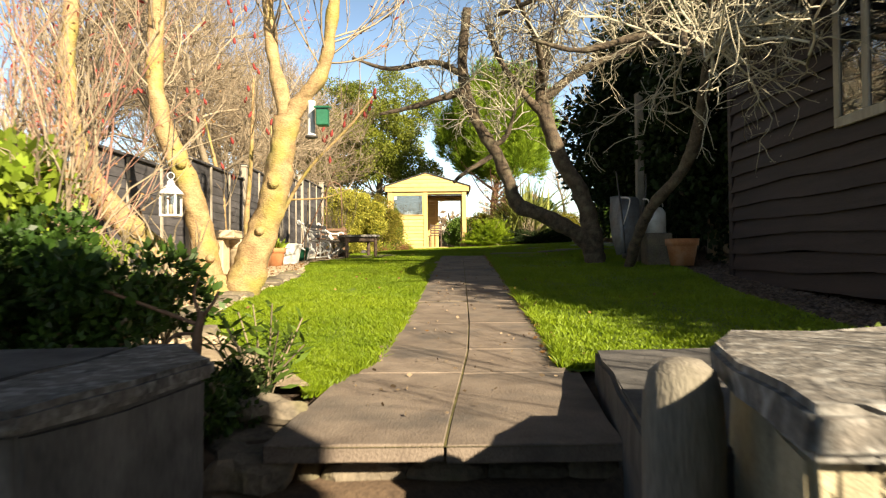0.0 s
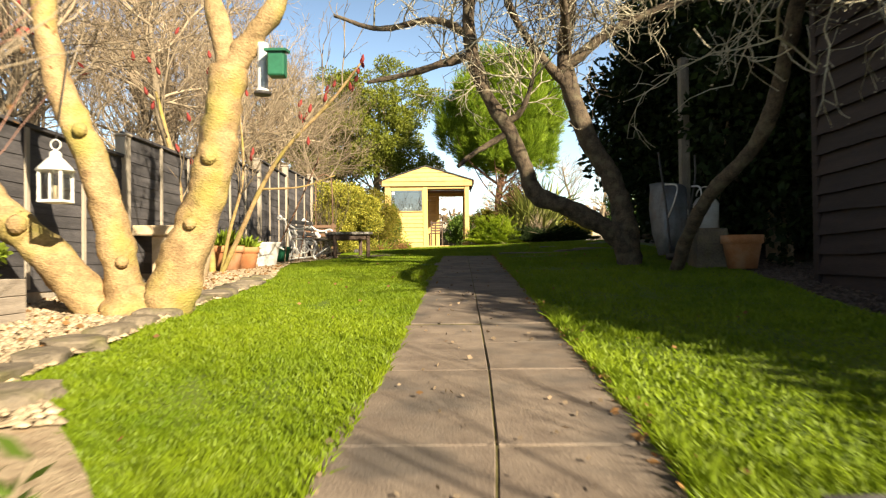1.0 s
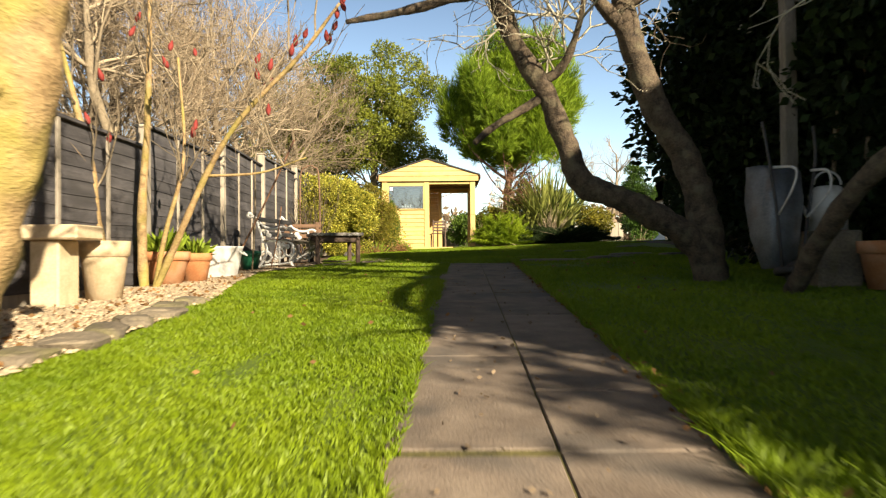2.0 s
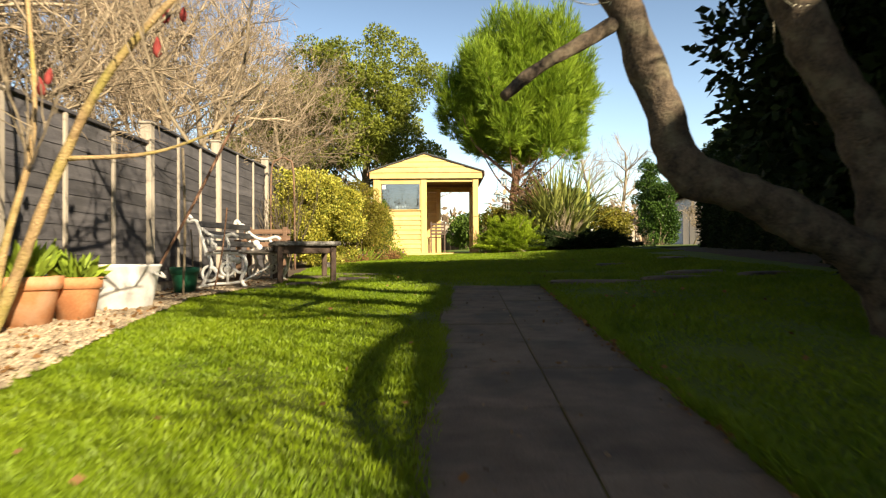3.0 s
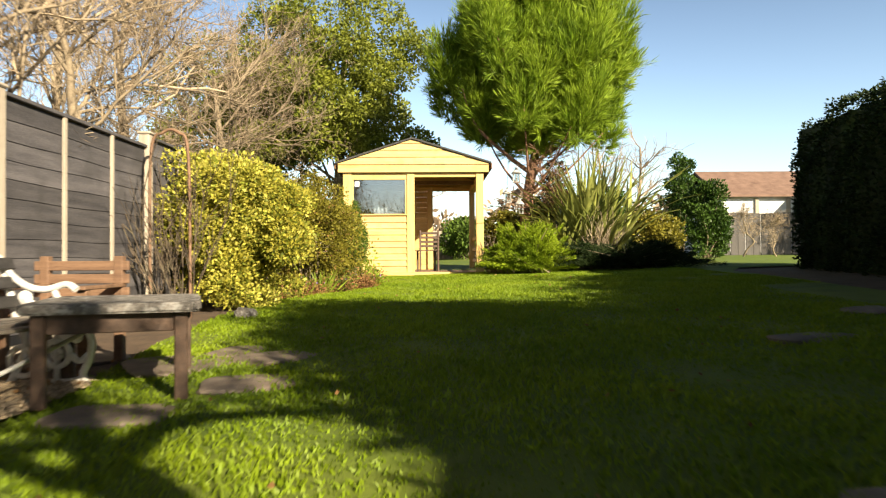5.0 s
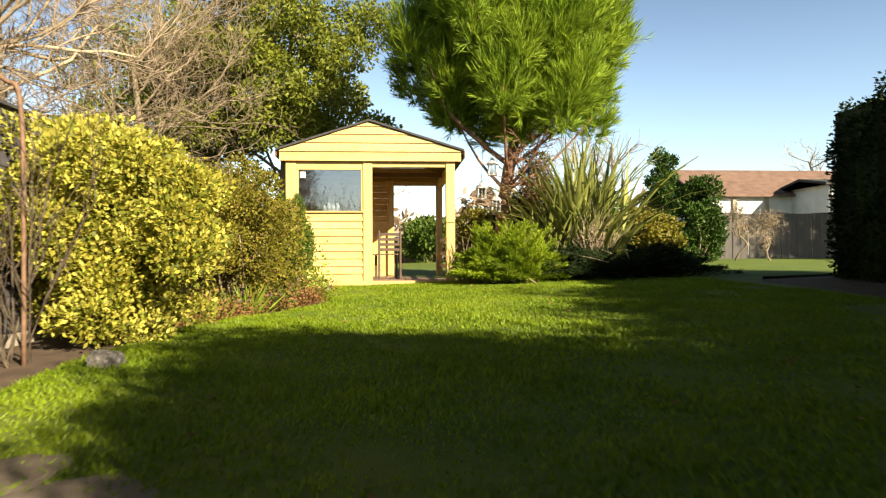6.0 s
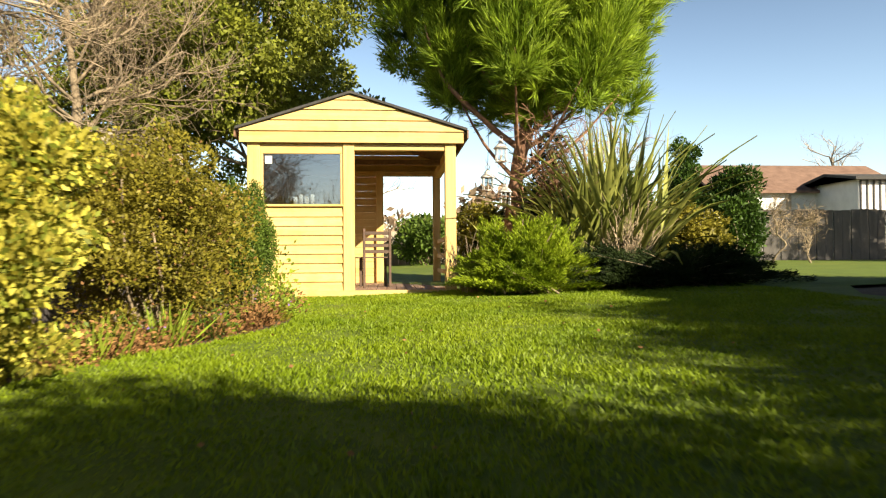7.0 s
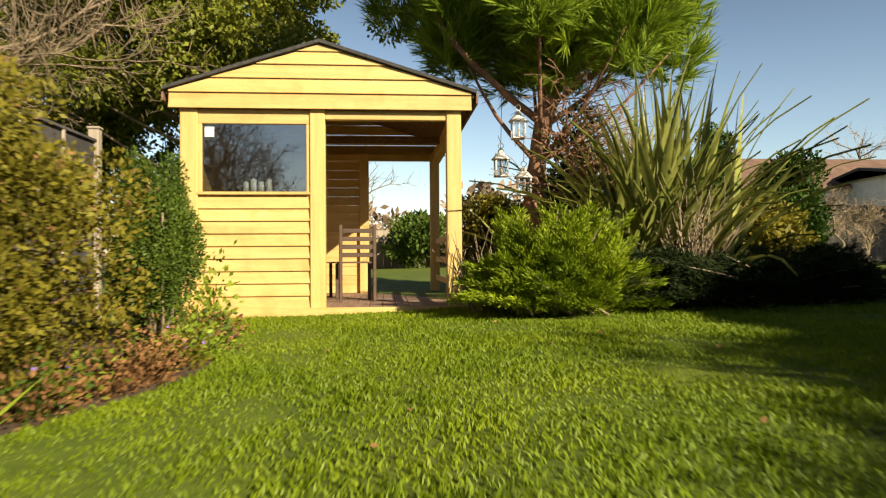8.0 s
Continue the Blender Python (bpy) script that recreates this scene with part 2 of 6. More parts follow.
def box(bm, x0, x1, y0, y1, z0, z1, bevel=0.0, m=None):
    r = bmesh.ops.create_cube(bm, size=1)
    t = Matrix.Translation(((x0 + x1) / 2, (y0 + y1) / 2, (z0 + z1) / 2)) @ Matrix.Diagonal((x1 - x0, y1 - y0, z1 - z0, 1))
    bmesh.ops.transform(bm, matrix=(m @ t) if m else t, verts=r["verts"])
    if bevel:
        bmesh.ops.bevel(bm, geom=list({e for v in r["verts"] for e in v.link_edges}), offset=bevel, segments=1, affect="EDGES")
    return bm


def boxed(*a, bevel=0.0, m=None):
    return box(bmesh.new(), *a, bevel=bevel, m=m)


def tube(bm, pts, radii, n=8, cap=True):
    """A tapering limb along points."""
    pts = [Vector(p) for p in pts]
    rings, ref = [], Vector((0.31, 0.17, 0.93)).normalized()
    for i, p in enumerate(pts):
        d = (pts[min(i + 1, len(pts) - 1)] - pts[max(i - 1, 0)]).normalized()
        u = d.cross(ref) if i == 0 else u - d * u.dot(d)
        if u.length < 1e-3:
            u = d.cross(Vector((1, 0, 0)))
        u.normalize()
        v = d.cross(u)
        rings.append([bm.verts.new(p + (u * math.cos(a) + v * math.sin(a)) * radii[i]) for a in (2 * math.pi * k / n for k in range(n))])
    for a, b in zip(rings, rings[1:]):
        for k in range(n):
            f = bm.faces.new((a[k], a[(k + 1) % n], b[(k + 1) % n], b[k]))
            f.smooth = True
    if cap:
        bm.faces.new(rings[0][::-1])
        bm.faces.new(rings[-1])
    return bm


def spline(pts, steps=6):
    """A smooth line through points."""
    p = [Vector(q) for q in pts]
    p = [2 * p[0] - p[1]] + p + [2 * p[-1] - p[-2]]
    out = []
    for i in range(1, len(p) - 2):
        for s in range(steps):
            t = s / steps
            a, b, c, d = p[i - 1:i + 3]
            out.append(0.5 * (2 * b + (c - a) * t + (2 * a - 5 * b + 4 * c - d) * t * t + (3 * b - a - 3 * c + d) * t ** 3))
    return out + [p[-2]]


def limb(bm, pts, r0, r1, n=9, steps=5, lumpy=0.08, seed=0):
    q = spline(pts, steps)
    rnd = random.Random(seed)
    before = len(bm.verts)
    tube(bm, q, [(r0 + (r1 - r0) * i / (len(q) - 1)) * (1 + rnd.uniform(-lumpy, lumpy)) for i in range(len(q))], n)
    bm.verts.ensure_lookup_table()
    for v in bm.verts[before:]:
        k = min(range(len(q)), key=lambda i: (q[i] - v.co).length_squared)
        out = v.co - q[k]
        v.co += out * (0.28 * noise.noise(v.co * 6 + Vector((seed, 0, 0))) + 0.14 * noise.noise(v.co * 17))
    return bm, q


def lathe(profile, n=24, bm=None, at=(0, 0, 0)):
    """A turned shape from (radius, height) pairs."""
    bm = bm or bmesh.new()
    rings = [[bm.verts.new((at[0] + r * math.cos(a), at[1] + r * math.sin(a), at[2] + z)) for a in (2 * math.pi * k / n for k in range(n))] for r, z in profile]
    for a, b in zip(rings, rings[1:]):
        for k in range(n):
            f = bm.faces.new((a[k], a[(k + 1) % n], b[(k + 1) % n], b[k]))
            f.smooth = True
    bm.faces.new(rings[0][::-1])
    bm.faces.new(rings[-1])
    return bm


class Twigs:
    """Gathers thin three-sided limbs as arrays, for one crown."""

    def __init__(self):
        self.v, self.f, self.count = [], [], 0
        self.tips = []

    def add(self, pts, r0, r1, n=3):
        pts = np.array([tuple(p) for p in pts])
        k = len(pts)
        d = np.gradient(pts, axis=0)
        d /= np.linalg.norm(d, axis=1, keepdims=True) + 1e-9
        u = np.cross(d, (0.31, 0.17, 0.93))
        u /= np.linalg.norm(u, axis=1, keepdims=True) + 1e-9
        w = np.cross(d, u)
        r = np.linspace(r0, r1, k)[:, None]
        ring = [pts + r * (u * math.cos(a) + w * math.sin(a)) for a in (2 * math.pi * j / n for j in range(n))]
        self.v.append(np.stack(ring, axis=1).reshape(-1, 3))
        for i in range(k - 1):
            for j in range(n):
                a, b = self.count + i * n + j, self.count + i * n + (j + 1) % n
                self.f.append((a, b, b + n, a + n))
        self.count += k * n

    def grow(self, rnd, start, way, length, r, depth, bend=0.35, rise=0.15, kids=4, spread=0.8, shrink=0.6, minr=0.004, droop=0.0):
        p, d = Vector(start), Vector(way).normalized()
        steps = 5 if depth > 0 else 3
        pts = [p.copy()]
        for i in range(steps):
            d = (d + Vector((rnd.uniform(-1, 1), rnd.uniform(-1, 1), rnd.uniform(-1, 1))) * bend + Vector((0, 0, rise - droop * i / steps))).normalized()
            p = p + d * length / steps
            pts.append(p.copy())
        self.add(pts, r, max(minr, r * 0.55), 5 if r > 0.02 else 3)
        if depth == 0:
            self.tips.append((pts[-1], d))
            self.tips.append((pts[1], d))
            return
        for k in range(kids):
            i = min(steps, 1 + int((k + rnd.random()) * steps / kids))
            way2 = ((pts[i] - pts[i - 1]).normalized() + Vector((rnd.uniform(-1, 1), rnd.uniform(-1, 1), rnd.uniform(-1, 1))) * spread).normalized()
            self.grow(rnd, pts[i], way2, length * shrink * rnd.uniform(0.7, 1.2), max(minr, r * 0.55), depth - 1, bend, rise, kids, spread, shrink, minr, droop)

    def make(self, name, material, parent, label=""):
        return soup(name, np.concatenate(self.v), np.array(self.f), material, parent, label)


def leaves(name, centres, size, material, parent, rng, length=1.8, flat=0.0, dirs=None, label="", jitter=0.4):
    """Many small leaves: each a pointed, folded blade of two triangles pairs about its centre. dirs: the way each one grows."""
    c = np.asarray(centres, dtype=np.float64)
    n = len(c)
    d = rng.normal(size=(n, 3)) if dirs is None else np.asarray(dirs) + rng.normal(size=(n, 3)) * jitter
    d[:, 2] *= 1 - flat
    d /= np.linalg.norm(d, axis=1, keepdims=True) + 1e-9
    u = np.cross(d, rng.normal(size=(n, 3)))
    u /= np.linalg.norm(u, axis=1, keepdims=True) + 1e-9
    s = (size * rng.uniform(0.6, 1.3, n))[:, None]
    v = np.stack([c, c + d * s * length * 0.5 + u * s * 0.5, c + d * s * length, c + d * s * length * 0.5 - u * s * 0.5], axis=1)
    f = np.arange(4 * n).reshape(n, 4)
    return soup(name, v.reshape(-1, 3), f, material, parent, label)


def in_clumps(rng, clumps, n, shell=0.55):
    """n places in a cloud of ellipsoids (x, y, z, rx, ry, rz), thicker towards their skins."""
    cl = np.array(clumps, dtype=float)
    w = cl[:, 3] * cl[:, 4] * cl[:, 5]
    i = rng.choice(len(cl), n, p=(w ** 0.7) / (w ** 0.7).sum())
    d = rng.normal(size=(n, 3))
    d /= np.linalg.norm(d, axis=1, keepdims=True)
    r = (shell + (1 - shell) * rng.random(n))[:, None]
    return cl[i, :3] + d * r * cl[i, 3:], d


def clumps_in(rng, centre, radii, n, size, flatten=0.8, low=-1.0):
    """n clumps spread over a big ellipsoid, uneven."""
    out = []
    while len(out) < n:
        d = rng.normal(size=3)
        d /= np.linalg.norm(d)
        if d[2] < low:
            continue
        r = 0.35 + 0.6 * rng.random()
        s = size * rng.uniform(0.6, 1.3)
        out.append((*(np.array(centre) + d * r * np.array(radii)), s, s, s * flatten))
    return out


def tufts(name, rng, lobes, count, needles, length, width, material, parent, cone=0.6, lift=0.8, shell=0.6, drop=None):
    """Brush-like tufts of needles over the skins of lobes (x, y, z, rx, ry, rz)."""
    c, d = in_clumps(rng, lobes, count, shell)
    d[:, 2] += lift
    d += rng.normal(size=d.shape) * 0.35
    if drop is not None:
        keep = drop(c)
        c, d = c[keep], d[keep]
    c, d = np.repeat(c, needles, axis=0), np.repeat(d, needles, axis=0)
    c = c + d * rng.random((len(c), 1)) * length * 0.9
    return leaves(name, c, width, material, parent, rng, length / width, dirs=d / np.linalg.norm(d, axis=1, keepdims=True), jitter=cone)


def roughen(bm, amount, cuts=3, scale=5.0):
    """Breaks up flat faces and straight edges of old stone."""
    bmesh.ops.subdivide_edges(bm, edges=[e for e in bm.edges if e.calc_length() > 0.12], cuts=cuts, use_grid_fill=True)
    for v in bm.verts:
        p = v.co * scale
        v.co += Vector((noise.noise(p), noise.noise(p + Vector((9, 0, 0))), noise.noise(p + Vector((0, 9, 0))))) * amount
        v.co += Vector((noise.noise(p * 4), noise.noise(p * 4 + Vector((5, 0, 0))), noise.noise(p * 4 + Vector((0, 5, 0))))) * amount * 0.4
    return bm


def line_at(y, ys, xs):
    return float(np.interp(y, ys, xs))

# ---------- ground ----------
EDGE_Y = (-40, 1.9, 2.6, 3.4, 4.2, 6.2, 7.5, 8.8, 10.4, 12.4, 13.3, 13.9, 15.2, 15.8, 17.6, 19.3, 20.3, 21.2, 23.3, 24.4, 24.6, 40)
EDGE_X = (-0.7, -0.50, -0.50, -0.9, -1.60, -1.70, -1.70, -1.80, -2.12, -2.42, -2.10, -1.95, -2.1, -2.2, -2.25, -2.03, -1.35, -0.95, -1.1, -2.0, -5, -9)
RIGHT_Y = (-40, 2.9, 4.0, 6, 8, 10, 13, 19, 21.5, 22.4, 23, 24.4, 24.6, 40)
RIGHT_X = (0.6, 0.7, 2.4, 2.55, 2.85, 3.2, 3.7, 4.3, 4.5, 5.0, 14, 14, 16, 16)
PATH_Y = (1.9, 3.4, 4.4, 7, 12.2)
PATH_X = (0.0, 0.117, 0.16, 0.225, 0.35)


def path_x(y):
    return line_at(y, PATH_Y, PATH_X)


def sheet(name, xs, ys, zf, material):
    bm = bmesh.new()
    grid = [[bm.verts.new((x, y, zf(x, y))) for x in xs] for y in ys]
    for a, b in zip(grid, grid[1:]):
        for i in range(len(xs) - 1):
            f = bm.faces.new((a[i], a[i + 1], b[i + 1], b[i]))
            f.smooth = True
    return part(name, bm, material)


def terrain(x, y):
    z = ground_z(x, y)
    if y < 1.86:
        z = -0.16 if abs(x) < 0.75 else z + 0.0
    elif abs(x - path_x(y)) < 0.5 and y < 12.4:
        z -= 0.09
    return z + 0.012 * noise.noise(Vector((x * 0.9, y * 0.9, 0)))


far = [-900, -300, -120, -60, -30, -18, -12, -9]
xs = far + [-8 + 0.25 * i for i in range(27)] + [-1.2 + 0.1 * i for i in range(24)] + [1.25 + 0.25 * i for i in range(28)] + [-v for v in far[::-1]]
ys = [-300, -80, -30, -10, -4, -2, -1, 0, 0.5, 1, 1.5, 1.85, 1.87] + [2 + 0.25 * i for i in range(112)] + [31, 33, 36, 40, 50, 70, 120, 300, 900]
ground = tagged(sheet("ground", xs, ys, terrain, M_SOIL), "brown garden soil under lawn and beds", "ground", kind="structure")


def band(name, lo, hi, y0, y1, dy, lift, material, across=14):
    bm = bmesh.new()
    rows = []
    y = y0
    while y <= y1 + 1e-6:
        a, b = lo(y), hi(y)
        rows.append([bm.verts.new((a + (b - a) * i / across, y, ground_z(a + (b - a) * i / across, y) + lift + 0.012 * noise.noise(Vector((a * 0.9 + i, y * 0.9, 3)))))
                     for i in range(across + 1)])
        y += dy
    for a, b in zip(rows, rows[1:]):
        for i in range(across):
            f = bm.faces.new((a[i], a[i + 1], b[i + 1], b[i]))
            f.smooth = True
    return part(name, bm, material)


def lawn_left(y):
    return line_at(y, EDGE_Y, EDGE_X) + 0.05 * noise.noise(Vector((0, y * 2.2, 7)))


def lawn_right(y):
    return line_at(y, RIGHT_Y, RIGHT_X)


def ragged(y, s):
    return 0.025 * noise.noise(Vector((s, y * 4, 2))) + 0.012 * noise.noise(Vector((s, y * 15, 5)))


def path_l(y):
    return path_x(y) - 0.425 + ragged(y, 1) - (0.12 * smoothstep(3.1, 2.4, y))


def path_r(y):
    return path_x(y) + 0.43 + ragged(y, 9)


lawn_a = band("lawn", lawn_left, path_l, 2.45, 12.42, 0.06, 0.035, M_LAWN)
lawn_b = band("lawn", path_r, lawn_right, 2.9, 12.42, 0.06, 0.035, M_LAWN)
lawn_c = band("lawn", lawn_left, lawn_right, 12.4, 24.3, 0.1, 0.037, M_LAWN, 30)
lawn_d = band("lawn", lambda y: -9, lambda y: 16, 24.3, 40, 0.4, 0.03, M_LAWN, 40)
for o in (lawn_a, lawn_b, lawn_c, lawn_d):
    tagged(o, "bright green mown lawn with mossy patches", "lawn", kind="structure")


def blades(name, count, y0, y1, lo, hi, height, seed, wid=0.004, power=1.0):
    rng = np.random.default_rng(seed)
    y = y0 + (y1 - y0) * rng.random(count) ** power
    g = np.linspace(y0, y1, 400)
    a, b = np.interp(y, g, [lo(v) for v in g]), np.interp(y, g, [hi(v) for v in g])
    x = a + (b - a) * rng.random(count)
    z = grounds(x, y) + 0.028
    patch = 0.8 + 0.4 * patchy(x, y)
    h = height * rng.uniform(0.5, 1.3, count) * patch
    ang, lean = rng.random(count) * 6.283, rng.normal(size=(count, 2)) * 0.55
    root = np.stack([x, y, z], 1)
    side = np.stack([np.cos(ang), np.sin(ang), np.zeros(count)], 1) * (wid * rng.uniform(0.7, 1.5, count))[:, None]
    mid = root + np.stack([lean[:, 0] * h * 0.35, lean[:, 1] * h * 0.35, h * 0.6], 1)
    tip = root + np.stack([lean[:, 0] * h, lean[:, 1] * h, h], 1)
    v = np.stack([root - side, root + side, mid + side * 0.7, tip, mid - side * 0.7], 1).reshape(-1, 3)
    i = np.arange(count)[:, None] * 5
    f = np.concatenate([i + np.array([0, 1, 2]), i + np.array([0, 2, 4]), i + np.array([4, 2, 3])])
    o = soup(name, v, f, M_BLADE)
    return tagged(o, "short green lawn grass with longer tufts", "grass", kind="stuff")


blades("grass", 110000, 2.5, 8.0, lawn_left, path_l, 0.034, 11)
blades("grass", 60000, 8.0, 12.42, lawn_left, path_l, 0.04, 12, 0.005)
blades("grass", 80000, 2.95, 12.42, path_r, lawn_right, 0.036, 13, 0.005)
blades("grass", 90000, 12.45, 18.5, lawn_left, lambda y: min(3.4, lawn_right(y)), 0.04, 14, 0.006)
blades("grass", 120000, 18.5, 24.3, lawn_left, lambda y: min(4.2, lawn_right(y)), 0.038, 15, 0.005)
blades("grass", 9000, 2.5, 12.42, lambda y: path_l(y) - 0.03, lambda y: path_l(y) + 0.03, 0.05, 16)
blades("grass", 9000, 2.95, 12.42, lambda y: path_r(y) - 0.03, lambda y: path_r(y) + 0.03, 0.06, 17)

FENCE_Y = (0, 13, 15.5, 18, 25, 30)
FENCE_X = (-3.05, -3.08, -3.18, -3.14, -3.05, -3.3)


def fence_x(y):
    return line_at(y, FENCE_Y, FENCE_X)


def fence_top(y):
    return line_at(y, (0, 6.2, 13, 15.5, 17.8, 25, 30), (1.11, 1.69, 2.33, 2.56, 2.66, 3.0, 3.1))


# beds beside the lawn
bed = tagged(band("gravel_bed", lambda y: fence_x(y) + 0.02, lambda y: lawn_left(y) - 0.0, 2.6, 14.6, 0.12, 0.05, M_GRAVEL), "buff gravel border with dead leaves", "gravel", kind="structure")
bed_r = tagged(band("bark_bed", lambda y: lawn_right(y) - 0.02, lambda y: lawn_right(y) + 3.0, 3.0, 22.3, 0.15, 0.016, M_SOIL), "dark bark mulch bed in shade", "mulch", kind="structure")


def pebbles(name, count, y0, y1, lo, hi, size, material, seed, label, cat, lift=0.026):
    rng = np.random.default_rng(seed)
    v0 = np.array([(1, 0, 0), (-1, 0, 0), (0, 1, 0), (0, -1, 0), (0, 0, 1), (0, 0, -0.4)], float)
    fs = np.array([(0, 2, 4), (2, 1, 4), (1, 3, 4), (3, 0, 4), (2, 0, 5), (1, 2, 5), (3, 1, 5), (0, 3, 5)])
    y = rng.uniform(y0, y1, count)
    g = np.linspace(y0, y1, 400)
    lo_x, hi_x = np.interp(y, g, [lo(v) for v in g]), np.interp(y, g, [hi(v) for v in g])
    x = lo_x + (hi_x - lo_x) * rng.random(count)
    z = grounds(x, y) + lift
    sc = size * rng.uniform(0.5, 1.5, (count, 3)) * np.array((1.2, 1.2, 0.55))
    a = rng.random(count) * 6.28
    ca, sa = np.cos(a)[:, None], np.sin(a)[:, None]
    p = v0[None] * sc[:, None, :]
    p = np.stack([p[..., 0] * ca - p[..., 1] * sa, p[..., 0] * sa + p[..., 1] * ca, p[..., 2]], -1) + np.stack([x, y, z], 1)[:, None, :]
    f = (fs[None] + (np.arange(count) * 6)[:, None, None]).reshape(-1, 3)
    return tagged(soup(name, p.reshape(-1, 3), f, material), label, cat, kind="stuff")


pebbles("pebbles", 16000, 3.6, 14.5, lambda y: max(-3.0, lawn_left(y) - 1.5), lambda y: lawn_left(y) + 0.02, 0.022, M_PEBBLE, 3, "loose buff pebbles in the border", "pebbles", 0.057)
pebbles("bark_chips", 6000, 3.2, 12.0, lambda y: lawn_right(y) - 0.05, lambda y: lawn_right(y) + 0.8, 0.018, M_CHIP, 4, "dark bark chips and leaf litter", "bark chips")

# ---------- fence along the left ----------
fence = empty("fence", -3, 10, 0.5, "weathered grey-brown lap panel fence with pale posts", "fence", kind="structure")
posts_y = [-1.4 + 2.42 * i for i in range(12)]
for y0, y1 in zip(posts_y, posts_y[1:]):
    x0, x1 = fence_x(y0), fence_x(y1)
    turn = math.atan2(x0 - x1, y1 - y0)
    long = math.hypot(y1 - y0, x1 - x0)
    base = ground_z(x0, (y0 + y1) / 2) - 0.05
    t0 = fence_top((y0 + y1) / 2) - 0.03
    m = pose(x0, y0, 0, 0, 0, math.degrees(turn))
    bm = boxed(-0.035, -0.005, 0, long, base, base + 0.18, m=m)
    part("gravel_board", bm, M_FPOST, fence)
    rows = 12
    z = base + 0.18
    step = (t0 - z) / rows
    rnd = random.Random(int(y0 * 10))
    for k in range(rows):
        bm = bmesh.new()
        zz = z + step * k
        dz = rnd.uniform(-0.006, 0.006)
        n = 6
        a = [[bm.verts.new(m @ Vector((dx, long * i / n, h + dz + 0.006 * math.sin(i * 1.7 + k)))) for i in range(n + 1)]
             for dx, h in ((-0.004, zz - 0.02), (0.008, zz - 0.02), (0.0, zz + step), (-0.012, zz + step))]
        for p, q in zip(a, a[1:] + a[:1]):
            for i in range(n):
                bm.faces.new((p[i], p[i + 1], q[i + 1], q[i]))
        part("board", bm, M_FENCE, fence)
    for fy in (long * 0.35, long * 0.68):
        part("batten", boxed(0.008, 0.03, fy - 0.022, fy + 0.022, base + 0.18, t0, bevel=0.003, m=m), M_FPOST, fence)
    part("cap_rail", boxed(-0.04, 0.035, 0, long, t0, t0 + 0.03, bevel=0.004, m=m), M_FENCE, fence)
for y in posts_y:
    x, tz = fence_x(y), fence_top(y) + 0.06
    post = part("post", boxed(x - 0.06, x + 0.05, y - 0.05, y + 0.05, ground_z(x, y) - 0.1, tz, bevel=0.006), M_FPOST, fence)
    part("post_cap", boxed(x - 0.075, x + 0.065, y - 0.065, y + 0.065, tz, tz + 0.03, bevel=0.01), M_FPOST, post)

# ---------- summerhouse ----------
SH = empty("summerhouse", -0.6, 24.4, 1.13, "new honey-coloured timber summerhouse with open front and deck", "summerhouse")
Y0, DEEP = 24.4, 3.0


def post_at(x0, x1, y0, y1, z1, name="corner_post"):
    part(name, boxed(x0, x1, y0, y1, 1.05, z1, bevel=0.008), M_PINE_UP, SH)


post_at(-1.94, -1.77, Y0, Y0 + 0.13, 3.14)
post_at(-0.685, -0.535, Y0, Y0 + 0.13, 3.14, "middle_post")
post_at(0.68, 0.83, Y0, Y0 + 0.13, 3.14)
post_at(-1.94, -1.80, Y0 + DEEP - 0.13, Y0 + DEEP, 3.14)
post_at(0.70, 0.83, Y0 + DEEP - 0.13, Y0 + DEEP, 3.14)
post_at(-0.30, -0.17, Y0 + DEEP - 0.13, Y0 + DEEP, 3.14, "middle_post")
for k in range(9):
    z = 1.17 + 0.124 * k
    m = pose(0, Y0 + 0.022, z - 0.012, -11, 0, 0)
    part("cladding_board", boxed(-1.77, -0.685, -0.01, 0.01, 0, 0.134, bevel=0.003, m=m), M_PINE, SH)
part("lintel", boxed(-1.77, -0.685, Y0 + 0.02, Y0 + 0.10, 2.99, 3.13, bevel=0.005), M_PINE, SH)
win = part("window_frame", boxed(-1.77, -0.685, Y0 - 0.01, Y0 + 0.09, 2.285, 2.315, bevel=0.005), M_PINE, SH)
for a in ((-1.77, -1.735), (-0.72, -0.685)):
    part("window_jamb", boxed(*a, Y0 + 0.02, Y0 + 0.08, 2.315, 2.99, bevel=0.004), M_PINE_UP, win)
pane = part("pane", boxed(-1.735, -0.72, Y0 + 0.045, Y0 + 0.05, 2.315, 2.99), M_GLASS, win)
pane.visible_shadow = False
part("sticker", boxed(-1.71, -1.62, Y0 + 0.04, Y0 + 0.044, 2.86, 2.96), M_WHITE, pane, "white paper label on the glass")
# gable of overlapping boards
EL, ER, RX, EZ, RZ = -2.03, 0.93, -0.58, 3.30, 3.77


